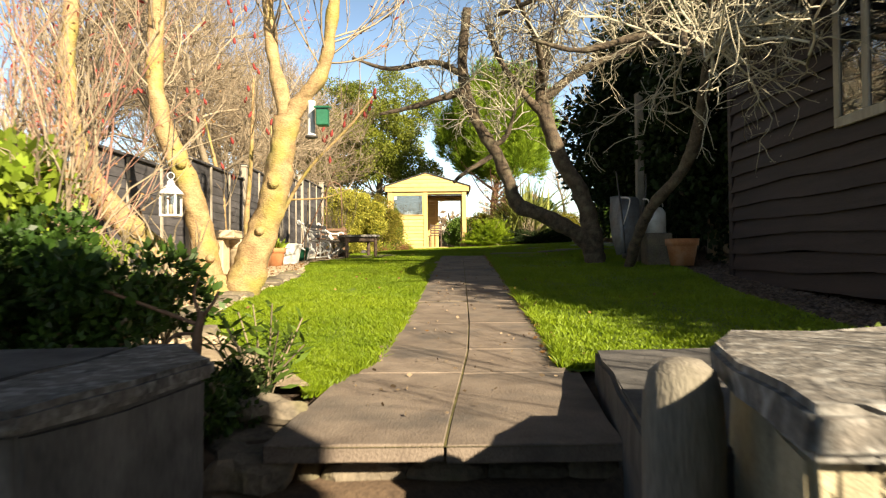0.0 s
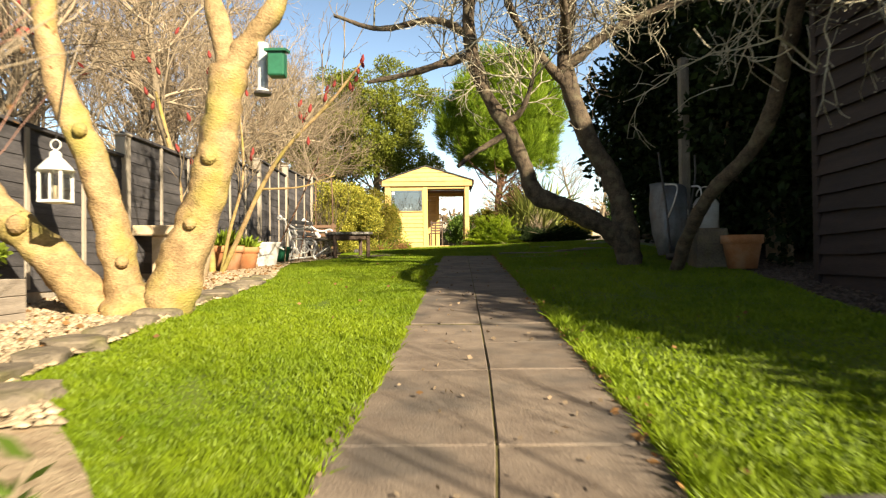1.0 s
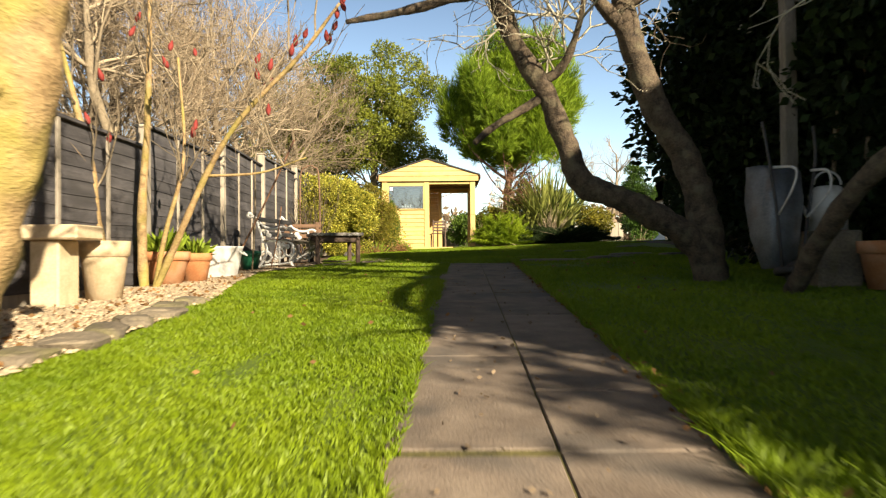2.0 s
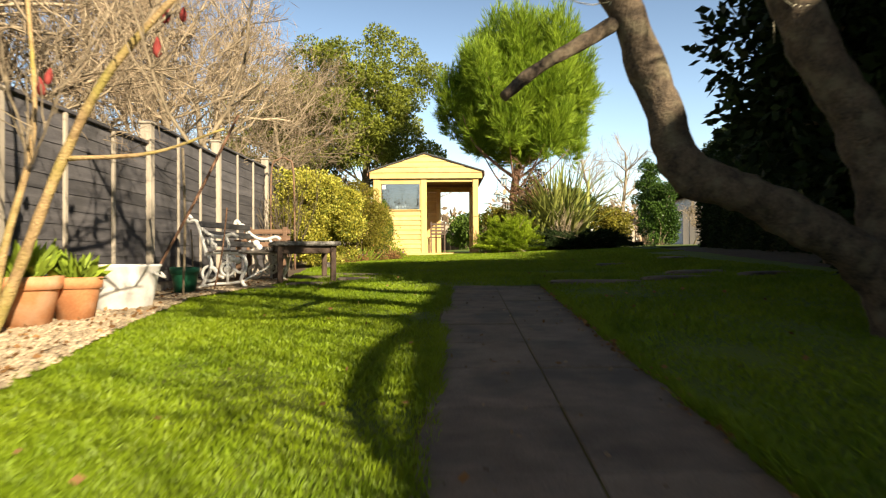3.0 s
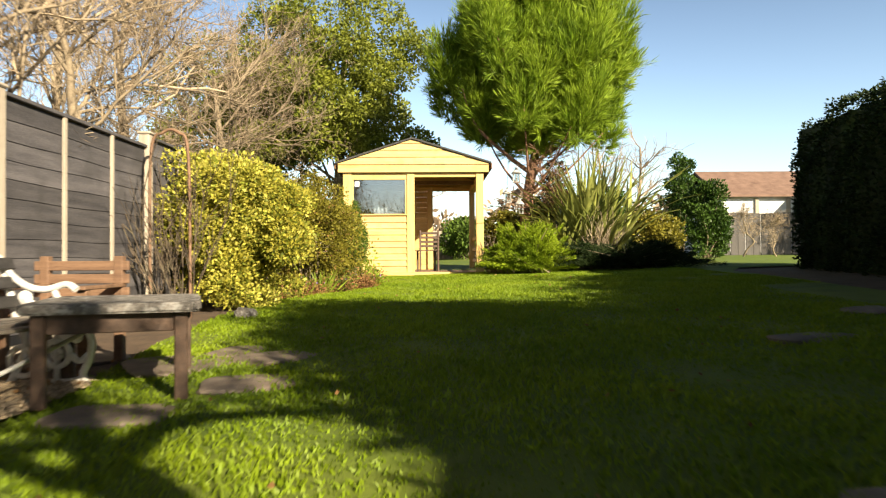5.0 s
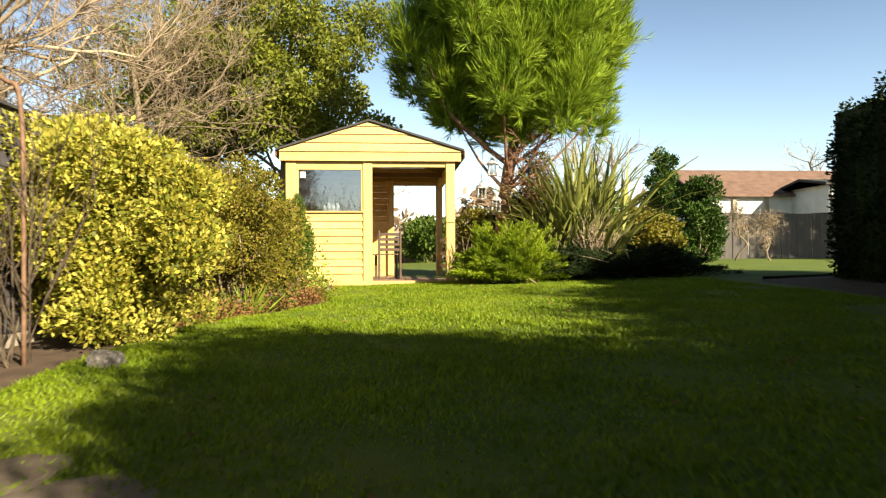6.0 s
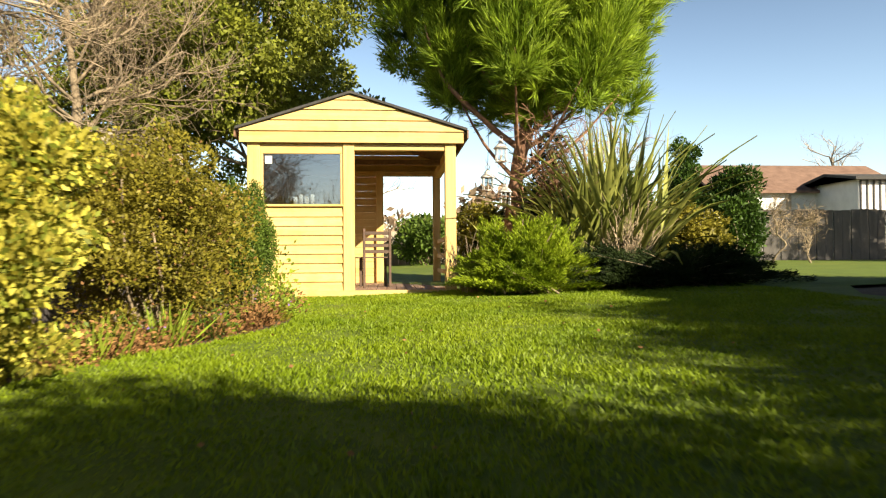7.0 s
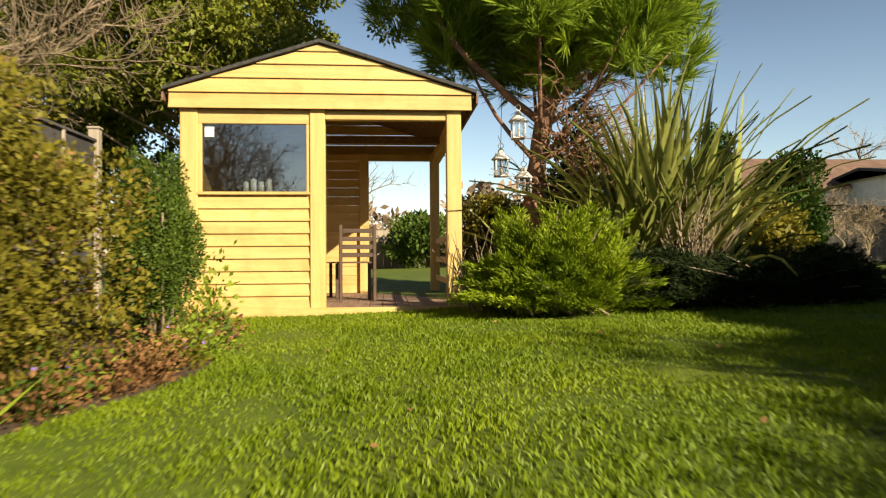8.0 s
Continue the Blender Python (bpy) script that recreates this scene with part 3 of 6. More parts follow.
def gable(y, thick, name):
    cuts = [3.13, 3.285, 3.43, 3.57, 3.70, 3.80]
    for a, b in zip(cuts, cuts[1:]):
        def span(z):
            t = min(1, max(0, (z - EZ) / (RZ - EZ)))
            return EL + (RX - EL) * t, ER + (RX - ER) * t
        zb = min(b - 0.006, RZ)
        (l0, r0), (l1, r1) = span(a), span(zb)
        bm = bmesh.new()
        zs = [a] + ([EZ] if a < EZ < zb else []) + [zb]
        ring = [(span(z)[0], z) for z in zs] + [(span(z)[1], z) for z in zs[::-1]]
        lean = 0.024
        f0 = [bm.verts.new((x, y - thick + lean * (z - a) / 0.15, z)) for x, z in ring]
        f1 = [bm.verts.new((x, y, z)) for x, z in ring]
        bm.faces.new(f0[::-1])
        bm.faces.new(f1)
        for i in range(len(ring)):
            j = (i + 1) % len(ring)
            bm.faces.new((f0[i], f0[j], f1[j], f1[i]))
        bmesh.ops.recalc_face_normals(bm, faces=bm.faces)
        part(name, bm, M_PINE, SH)


gable(Y0 - 0.03, 0.03, "gable_board")
gable(Y0 + DEEP + 0.06, 0.03, "gable_board")
for sx, ex in ((-1, EL - 0.05), (1, ER + 0.05)):
    bm = bmesh.new()
    for lift, mat_side in ((0.0, 0),):
        pts = [(RX, RZ + 0.012), (ex, EZ - 0.015 + 0.012), (ex, EZ - 0.015 + 0.045), (RX, RZ + 0.045)]
        f0 = [bm.verts.new((x, Y0 - 0.09, z)) for x, z in pts]
        f1 = [bm.verts.new((x, Y0 + DEEP + 0.1, z)) for x, z in pts]
        bm.faces.new(f0)
        bm.faces.new(f1[::-1])
        for i in range(4):
            bm.faces.new((f0[i], f1[i], f1[(i + 1) % 4], f0[(i + 1) % 4]))
    bmesh.ops.recalc_face_normals(bm, faces=bm.faces)
    part("roof", bm, M_FELT, SH, "thin dark felt roof")
    # boards under the roof
    for k in range(8):
        y = Y0 - 0.02 + k * (DEEP + 0.05) / 8
        bm = bmesh.new()
        pts = [(RX, RZ - 0.02), (ex - 0.02 * sx, EZ - 0.035), (ex - 0.02 * sx, EZ - 0.005), (RX, RZ + 0.008)]
        f0 = [bm.verts.new((x, y, z)) for x, z in pts]
        f1 = [bm.verts.new((x, y + (DEEP + 0.05) / 8 - 0.006, z)) for x, z in pts]
        bm.faces.new(f0)
        bm.faces.new(f1[::-1])
        for i in range(4):
            bm.faces.new((f0[i], f1[i], f1[(i + 1) % 4], f0[(i + 1) % 4]))
        bmesh.ops.recalc_face_normals(bm, faces=bm.faces)
        part("roof_board", bm, M_BROWNW, SH)
    part("eave_board", boxed(ex - 0.02 if sx < 0 else ex, ex if sx < 0 else ex + 0.02, Y0 - 0.05, Y0 + DEEP + 0.07, EZ - 0.10, EZ + 0.01), M_BROWNW, SH)
    part("wall_plate", boxed(-1.92 if sx < 0 else 0.73, -1.81 if sx < 0 else 0.84, Y0 + 0.13, Y0 + DEEP - 0.13, 3.0, 3.13, bevel=0.005), M_PINE, SH)
for y in (Y0 + 0.02, Y0 + DEEP - 0.11):
    part("beam", boxed(-0.535 if y < 25 else -1.8, 0.70 if y < 25 else 0.72, y, y + 0.09, 3.04, 3.13, bevel=0.005), M_PINE, SH)
part("tie_beam", boxed(-1.8, 0.74, Y0 + 1.5, Y0 + 1.58, 3.05, 3.13, bevel=0.005), M_BROWNW, SH)
for k in range(16):
    z = 1.17 + 0.124 * k
    part("side_board", boxed(-1.9, -1.875, Y0 + 0.13, Y0 + DEEP - 0.13, z, z + 0.121, bevel=0.003), M_PINE, SH)
    part("back_board", boxed(-1.8, -0.30, Y0 + DEEP - 0.06, Y0 + DEEP - 0.035, z, z + 0.121, bevel=0.003), M_PINE, SH)
for z in (1.35, 1.60, 1.85):
    part("side_rail", boxed(0.77, 0.81, Y0 + 0.13, Y0 + DEEP - 0.13, z, z + 0.07, bevel=0.004), M_PINE, SH)
for k in range(20):
    x = -1.93 + 0.14 * k
    part("deck_board", boxed(x, x + 0.134, Y0 - 0.02, Y0 + DEEP + 0.1, 1.13, 1.165, bevel=0.003), M_DECK, SH)
part("deck_edge", boxed(-1.96, 0.93, Y0 - 0.06, Y0 - 0.021, 1.0, 1.168, bevel=0.005), M_PINE, SH)

# ---------- paving ----------
path = empty("path", 0.2, 7, 0.4, "two-column grey-buff paving slab path with mossy joints", "path", kind="structure")
rows_y = [1.86, 2.86, 3.43, 4.35] + [4.35 + 0.579 * i for i in range(1, 15)]
bm = bmesh.new()
for a, b in zip(rows_y, rows_y[1:]):
    for side in (-1, 1):
        vs = []
        for y in (a, b):
            for u in (0, 1):
                vs.append(bm.verts.new((path_x(y) + side * u * 0.45, y, ground_z(path_x(y), y) + 0.037)))
        bm.faces.new((vs[0], vs[1], vs[3], vs[2]) if side > 0 else (vs[1], vs[0], vs[2], vs[3]))
part("joint_bed", bm, M_JOINT, path)
rnd = random.Random(5)
for i, (a, b) in enumerate(zip(rows_y, rows_y[1:])):
    for side in (-1, 1):
        off = rnd.uniform(-0.03, 0.03) if i > 3 else 0
        gapw, gapc = 0.0035, 0.006
        x_in = lambda y: path_x(y) + side * gapw
        x_out = lambda y: path_x(y) + side * (0.435 + (0.05 if i == 0 else 0) + rnd.uniform(-0.006, 0.006))
        bm = bmesh.new()
        lift = rnd.uniform(-0.0015, 0.004)
        ya, yb = a + gapc + (off if i else 0), b - gapc + off
        n = 4
        top = [[bm.verts.new((x_in(y) + (x_out(y) - x_in(y)) * u / n, y, ground_z(path_x(y), y) + 0.042 + lift + 0.002 * noise.noise(Vector((u, y * 5, side))))) for u in range(n + 1)]
               for y in (ya + (yb - ya) * k / n for k in range(n + 1))]
        for p, q in zip(top, top[1:]):
            for k in range(n):
                bm.faces.new((p[k], p[k + 1], q[k + 1], q[k]))
        r = bmesh.ops.extrude_face_region(bm, geom=bm.faces[:])
        bmesh.ops.translate(bm, vec=(0, 0, -0.05), verts=[g for g in r["geom"] if isinstance(g, bmesh.types.BMVert)])
        bmesh.ops.recalc_face_normals(bm, faces=bm.faces)
        bmesh.ops.bevel(bm, geom=[e for e in bm.edges if e.calc_face_angle(0) > 0.8], offset=0.003, segments=1, affect="EDGES")
        part("slab", bm, M_SLAB, path)


def rock(bm, x, y, z, sx, sy, sz, seed, rz=0.0, rough=0.25):
    r = bmesh.ops.create_icosphere(bm, subdivisions=3, radius=1)
    for v in r["verts"]:
        p = v.co.copy()
        q = Vector([math.copysign(abs(c) ** 0.55, c) for c in p])
        q *= 1 + rough * noise.noise(p * 1.3 + Vector((seed, seed * 2, 0))) + 0.06 * noise.noise(p * 4 + Vector((seed, 0, 0)))
        v.co = q
    bmesh.ops.transform(bm, matrix=pose(x, y, z, 0, 0, rz) @ Matrix.Diagonal((sx, sy, sz, 1)), verts=r["verts"])
    return bm


steps = empty("steps", 0, 1.9, 0.0, "rough stone riser under the top paving slabs", "steps", kind="structure")
for k in range(5):
    part("stone", rock(bmesh.new(), -0.46 + 0.235 * k, 2.06, 0.07, 0.125, 0.10, 0.075, k), M_ROCK, steps)
    part("stone", rock(bmesh.new(), -0.52 + 0.25 * k, 2.07, -0.08, 0.135, 0.12, 0.08, k + 9), M_ROCK, steps)
lower = part("pavement", boxed(-0.9, 0.95, -6, 1.92, -0.22, -0.12), M_STONE)
tagged(lower, "worn stone paving below the steps", "pavement", kind="structure")


def prism(pts, z0, z1, bevel=0.012):
    bm = bmesh.new()
    lo = [bm.verts.new((x, y, z0)) for x, y in pts]
    hi = [bm.verts.new((x, y, z1)) for x, y in pts]
    bm.faces.new(lo[::-1])
    bm.faces.new(hi)
    for i in range(len(pts)):
        j = (i + 1) % len(pts)
        bm.faces.new((lo[i], lo[j], hi[j], hi[i]))
    bmesh.ops.recalc_face_normals(bm, faces=bm.faces)
    bmesh.ops.bevel(bm, geom=bm.edges[:], offset=bevel, segments=2, affect="EDGES")
    return bm


pl = empty("gate_pillar", -0.9, 1.5, -0.1, "grey rendered pillar with lichen-marked stone cap", "pillar")
part("shaft", roughen(prism([(-0.585, 1.69), (-0.72, 1.17), (-1.9, 1.25), (-1.9, 1.95), (-0.75, 2.0)], -0.2, 0.43), 0.012), M_RENDER, pl)
part("cap", roughen(prism([(-0.70, 1.13), (-0.95, 1.12), (-0.89, 2.03), (-0.75, 2.04), (-0.56, 1.70)], 0.432, 0.476), 0.008), M_STONE, pl, "lichen-marked stone cap")
part("cap", roughen(prism([(-0.97, 1.12), (-2.0, 1.18), (-2.0, 2.05), (-0.91, 2.03)], 0.43, 0.47), 0.008), M_RENDER, pl)
pr = empty("gate_pillar", 0.9, 1.2, -0.1, "stone block pillar with pale many-sided cap slab", "pillar")
part("shaft", roughen(prism([(0.56, 1.38), (0.45, 0.85), (1.6, 0.83), (1.6, 1.5)], -0.2, 0.475), 0.018, 4), M_BLOCK, pr)
part("cap", roughen(prism([(0.53, 1.40), (0.42, 0.80), (1.7, 0.76), (1.7, 1.64), (0.66, 1.62)], 0.477, 0.545), 0.012, 4), M_STONE, pr, "pale cap slab")
low = part("low_wall", roughen(prism([(0.62, 2.87), (0.40, 1.36), (0.70, 1.30), (2.4, 1.5), (2.4, 2.85)], -0.2, 0.345), 0.015, 4), M_RENDER)
tagged(low, "low stone side wall with flat coping", "wall", kind="structure")
gp = part("gate_post", lathe([(0.072, -0.2), (0.072, 0.40), (0.069, 0.47), (0.058, 0.515), (0.034, 0.535), (0.009, 0.54)], 20, at=(0.425, 1.24, 0)), M_POST)
tagged(gp, "weathered grey gate post with rounded top", "gate post")
for i, (x, y, z, w, d, h, rx, rz) in enumerate([(-0.56, 2.02, 0.155, 0.24, 0.34, 0.09, 4, 14), (-0.57, 2.26, 0.235, 0.22, 0.20, 0.07, -6, 38), (-0.60, 1.93, 0.03, 0.26, 0.36, 0.15, 2, 8),
                                                (-0.53, 2.33, 0.20, 0.16, 0.22, 0.08, 8, 62), (-0.50, 1.90, -0.08, 0.20, 0.26, 0.12, 0, -6)]):
    bm = boxed(-w / 2, w / 2, -d / 2, d / 2, -h / 2, h / 2, bevel=0.018, m=pose(x, y, z, rx, 5, rz))
    tagged(part("rock", roughen(bm, 0.03, 4, 9.0), M_ROCK), "rough mossy edging slab beside the steps", "rock", "edging rocks")

# ---------- dark shed on the right ----------
shed = empty("shed", 3.2, 5, 0.4, "dark brown timber shed with wavy lap boards in shade", "shed")
SX, SY0, SY1 = 3.15, 2.95, 7.5
for k in range(17):
    z = 0.42 + 0.165 * k
    bm = bmesh.new()
    n = 24
    for i in range(n + 1):
        y = SY0 + (SY1 - SY0) * i / n
        w = 0.035 * noise.noise(Vector((y * 0.9, k * 3.1, 0))) + 0.01 * noise.noise(Vector((y * 4, k * 5.1, 0)))
        for dx, zz in ((-0.046, z + w), (-0.004, z + 0.185 + w), (0.018, z + 0.185 + w), (-0.02, z + w)):
            bm.verts.new((SX + dx, y, zz))
    bm.verts.ensure_lookup_table()
    for i in range(n):
        for j in range(4):
            a, b = 4 * i + j, 4 * i + (j + 1) % 4
            bm.faces.new((bm.verts[a], bm.verts[b], bm.verts[b + 4], bm.verts[a + 4]))
    part("board", bm, M_SHED, shed)
part("end_wall", boxed(SX + 0.03, SX + 3.2, SY1 - 0.06, SY1, 0.3, 3.2), M_SHED, shed)
part("end_wall", boxed(SX + 0.03, SX + 3.2, SY0, SY0 + 0.06, 0.2, 3.2), M_SHED, shed)
part("corner_trim", boxed(SX - 0.04, SX + 0.06, SY1 - 0.06, SY1 + 0.03, 0.35, 3.22, bevel=0.006), M_SHED, shed)
bm = bmesh.new()
box(bm, -0.35, 2.3, SY0 - 0.1, SY1 + 0.22, 0, 0.07, m=pose(SX, 0, 3.13, 0, -43, 0))
part("roof", bm, M_FELT, shed)
part("roof", boxed(-0.35, 2.3, SY0 - 0.1, SY1 + 0.22, 0, 0.07, m=Matrix.Translation((SX + 3.24, 0, 3.13)) @ Matrix.Diagonal((-1, 1, 1, 1)) @ pose(0, 0, 0, 0, -43, 0)), M_FELT, shed)
for y in (SY0, SY1 - 0.06):
    bm = bmesh.new()
    tri = [(SX + 0.03, 3.12), (SX + 3.2, 3.12), (SX + 1.62, 4.58)]
    f0, f1 = [bm.verts.new((x, y, z)) for x, z in tri], [bm.verts.new((x, y + 0.06, z)) for x, z in tri]
    bm.faces.new(f0)
    bm.faces.new(f1[::-1])
    for i in range(3):
        bm.faces.new((f0[i], f1[i], f1[(i + 1) % 3], f0[(i + 1) % 3]))
    bmesh.ops.recalc_face_normals(bm, faces=bm.faces)
    part("gable", bm, M_SHED, shed)
part("far_wall", boxed(SX + 3.15, SX + 3.2, SY0, SY1, 0.3, 3.1), M_SHED, shed)
sw = part("window_frame", boxed(SX - 0.06, SX - 0.025, 4.62, 5.45, 1.72, 1.80, bevel=0.005), M_FPOST, shed, "pale painted window frame")
part("frame_top", boxed(SX - 0.06, SX - 0.025, 4.62, 5.45, 2.85, 2.93, bevel=0.005), M_FPOST, sw)
for y in (4.62, 5.0, 5.37):
    part("frame_bar", boxed(SX - 0.06, SX - 0.025, y, y + 0.08, 1.80, 2.85, bevel=0.005), M_FPOST, sw)
part("pane", boxed(SX - 0.045, SX - 0.04, 4.68, 5.37, 1.80, 2.85), M_GLASS, sw)

# ---------- trees ----------


def fork_tree():
    """The pale multi-stemmed tree in the left border."""
    t = empty("tree", -1.9, 6.0, 0.4, "pale many-stemmed tree with smooth sunlit bark", "tree")
    bm = bmesh.new()
    stems = [
        ([(-1.80, 6.0, 0.36), (-1.66, 6.0, 0.70), (-1.5, 6.0, 1.15), (-1.40, 5.98, 1.55), (-1.33, 5.95, 1.95)], 0.15, 0.105),
        ([(-1.33, 5.95, 1.93), (-1.42, 5.97, 2.3), (-1.50, 6.02, 2.8), (-1.55, 6.1, 3.6)], 0.075, 0.04),
        ([(-1.35, 5.95, 1.90), (-1.20, 5.93, 2.10), (-1.02, 5.9, 2.35), (-0.93, 5.9, 2.8), (-0.85, 5.85, 3.6)], 0.085, 0.04),
        ([(-1.98, 6.05, 0.36), (-2.07, 6.0, 0.9), (-2.18, 5.95, 1.35), (-2.34, 5.9, 1.8), (-2.45, 5.9, 2.3), (-2.42, 5.9, 3.2)], 0.12, 0.06),
        ([(-2.15, 6.05, 0.36), (-2.4, 5.95, 0.75), (-2.68, 5.85, 1.05), (-2.95, 5.8, 1.45), (-3.15, 5.8, 2.1), (-3.1, 5.8, 3.0)], 0.13, 0.06),
    ]
    ends = []
    for i, (p, a, b) in enumerate(stems):
        _, q = limb(bm, p, a, b, 16, 12, 0.0, i)
        ends.append(q)
    limb(bm, [(-1.93, 6.04, 0.22), (-1.92, 6.03, 0.42), (-1.90, 6.02, 0.54), (-1.88, 6.02, 0.60)], 0.34, 0.06, 18, 8, 0.0, 77)
    for x, y, z, r in ((-1.43, 5.86, 1.38, 0.05), (-1.55, 5.87, 0.98, 0.04), (-2.2, 5.83, 1.55, 0.045), (-2.55, 5.78, 0.98, 0.06), (-1.98, 5.9, 0.75, 0.04)):
        k = bmesh.ops.create_icosphere(bm, subdivisions=2, radius=r)
        bmesh.ops.translate(bm, vec=(x, y, z), verts=k["verts"])
    part("trunk", bm, M_BARK, t)
    tw = Twigs()
    rnd = random.Random(21)
    for q in ends[1:]:
        for k in range(10):
            i = rnd.randrange(len(q) // 2, len(q))
            tw.grow(rnd, q[i], (rnd.uniform(-1, 1), rnd.uniform(-1, 1), rnd.uniform(0.1, 1)), rnd.uniform(0.6, 1.3), 0.011, 2, 0.25, 0.2, 4, 0.7, 0.6, 0.0025)
    tagged(tw.make("branch", M_PALE, t), kind="stuff")
    c = [tuple(p) for p, d in tw.tips if rnd.random() < 0.25]
    tagged(leaves("seed_head", c, 0.03, L_RED, t, np.random.default_rng(4), 2.6, label="small red hanging seed heads"), kind="stuff")
    return t


fork_tree()


def apple_tree():
    t = empty("apple_tree", 1.9, 9.4, 0.6, "old gnarled apple tree with leaning lichened trunks", "tree")
    bm = bmesh.new()
    lines = [
        ([(2.1, 9.5, 0.55), (1.95, 9.45, 0.95), (1.55, 9.42, 1.22), (1.25, 9.4, 1.36), (1.03, 9.4, 1.44), (0.92, 9.38, 1.70), (0.76, 9.3, 2.08), (0.41, 9.2, 2.68), (0.28, 9.1, 3.24), (0.35, 9.0, 4.0)], 0.125, 0.06),
        ([(2.1, 9.5, 0.6), (2.0, 9.45, 1.2), (1.88, 9.42, 1.62), (1.63, 9.4, 2.05), (1.43, 9.4, 2.6), (1.36, 9.4, 3.0), (1.45, 9.4, 3.8)], 0.135, 0.08),
        ([(0.32, 9.15, 2.95), (0.0, 9.1, 2.85), (-0.35, 9.0, 2.72), (-0.8, 8.9, 2.6)], 0.06, 0.02),
        ([(0.30, 9.1, 3.15), (-0.1, 9.2, 3.35), (-0.7, 9.3, 3.3), (-1.2, 9.3, 3.45)], 0.05, 0.02),
        ([(1.42, 9.4, 2.65), (1.1, 9.3, 2.95), (0.8, 9.2, 3.35), (0.6, 9.1, 3.8)], 0.06, 0.03),
        ([(1.40, 9.4, 2.9), (1.8, 9.3, 3.2), (2.3, 9.1, 3.4), (2.9, 8.9, 3.5)], 0.07, 0.03),
        ([(0.72, 9.3, 2.14), (0.5, 9.25, 2.0), (0.28, 9.2, 1.86), (0.15, 9.15, 1.74)], 0.036, 0.024),
        ([(2.3, 8.6, 0.6), (2.35, 8.0, 1.2), (2.6, 7.4, 1.7), (2.65, 7.0, 2.3), (2.6, 6.6, 2.9), (2.5, 6.2, 3.2)], 0.065, 0.055),
        ([(2.6, 6.6, 2.85), (2.2, 6.0, 2.7), (1.9, 5.4, 2.45), (1.8, 5.0, 2.2)], 0.05, 0.02),
        ([(2.55, 6.4, 3.0), (2.6, 5.6, 2.85), (2.5, 4.8, 2.6), (2.45, 4.3, 2.3)], 0.05, 0.02),
        ([(2.6, 6.7, 2.8), (2.0, 6.8, 2.9), (1.4, 6.9, 2.8), (0.9, 7.0, 2.95)], 0.05, 0.02),
        ([(0.62, 9.3, 2.2), (0.83, 9.2, 2.33), (0.93, 9.1, 2.55), (1.0, 9.0, 2.9)], 0.04, 0.02),
        ([(2.6, 6.5, 2.95), (2.75, 5.6, 2.75), (2.6, 4.8, 2.35), (2.35, 4.4, 2.0)], 0.04, 0.015),
        ([(2.2, 6.0, 2.7), (1.95, 5.2, 2.4), (1.8, 4.7, 2.05)], 0.03, 0.012),
        ([(2.55, 6.3, 3.1), (1.9, 6.6, 3.4), (1.2, 7.2, 3.5), (0.6, 7.6, 3.4)], 0.045, 0.02),
        ([(1.4, 9.4, 3.0), (1.2, 8.6, 3.4), (0.9, 8.0, 3.7), (0.7, 7.6, 3.9)], 0.05, 0.02),
    ]
    ends = []
    for i, (p, a, b) in enumerate(lines):
        _, q = limb(bm, p, a, b, 14, 9, 0.0, i + 40)
        ends.append(q)
    part("trunk", bm, M_APPLE, t)
    tw = Twigs()
    rnd = random.Random(8)
    for j, q in enumerate(ends):
        lo = len(q) * 2 // 3 if j in (0, 1) else (len(q) * 3 // 5 if j == 7 else 4)
        for k in range(3 if j < 2 else 5 if j in (2, 3) else 11):
            i = rnd.randrange(lo, len(q))
            if j == 6:
                continue
            high = j in (0, 1, 2, 3, 4, 5, 11, 15)
            up = 0.35 if high else -0.4
            tw.grow(rnd, q[i], (rnd.uniform(-1, 1), rnd.uniform(-1, 1), rnd.uniform(up, 0.8)), rnd.uniform(0.5, 1.1), 0.012, 2, 0.5, 0.05, 4, 0.9, 0.55, 0.003, 0.0 if high else 0.25)
    tagged(tw.make("branch", M_LICHEN, t), kind="stuff")
    dk = Twigs()
    for j in (1, 4, 5, 10, 14, 15):
        q = ends[j]
        for k in range(7):
            i = rnd.randrange(len(q) * 2 // 3 if j < 2 else 3, len(q))
            dk.grow(rnd, q[i], (rnd.uniform(-1, 1), rnd.uniform(-1, 1), rnd.uniform(0.3, 1)), rnd.uniform(0.5, 1.0), 0.011, 2, 0.55, 0.08, 5, 1.0, 0.55, 0.0035)
    tagged(dk.make("branch", M_APPLE, t), kind="stuff")
    rng = np.random.default_rng(9)
    tips = np.array([tuple(p) for p, d in tw.tips])
    c = tips[rng.integers(0, len(tips), 9000)] + rng.normal(size=(9000, 3)) * 0.022
    tagged(leaves("lichen_spur", c, 0.010, M_LICHEN, t, rng, 1.8, label="grey-green lichened fruit spurs"), kind="stuff")
    return t


apple_tree()


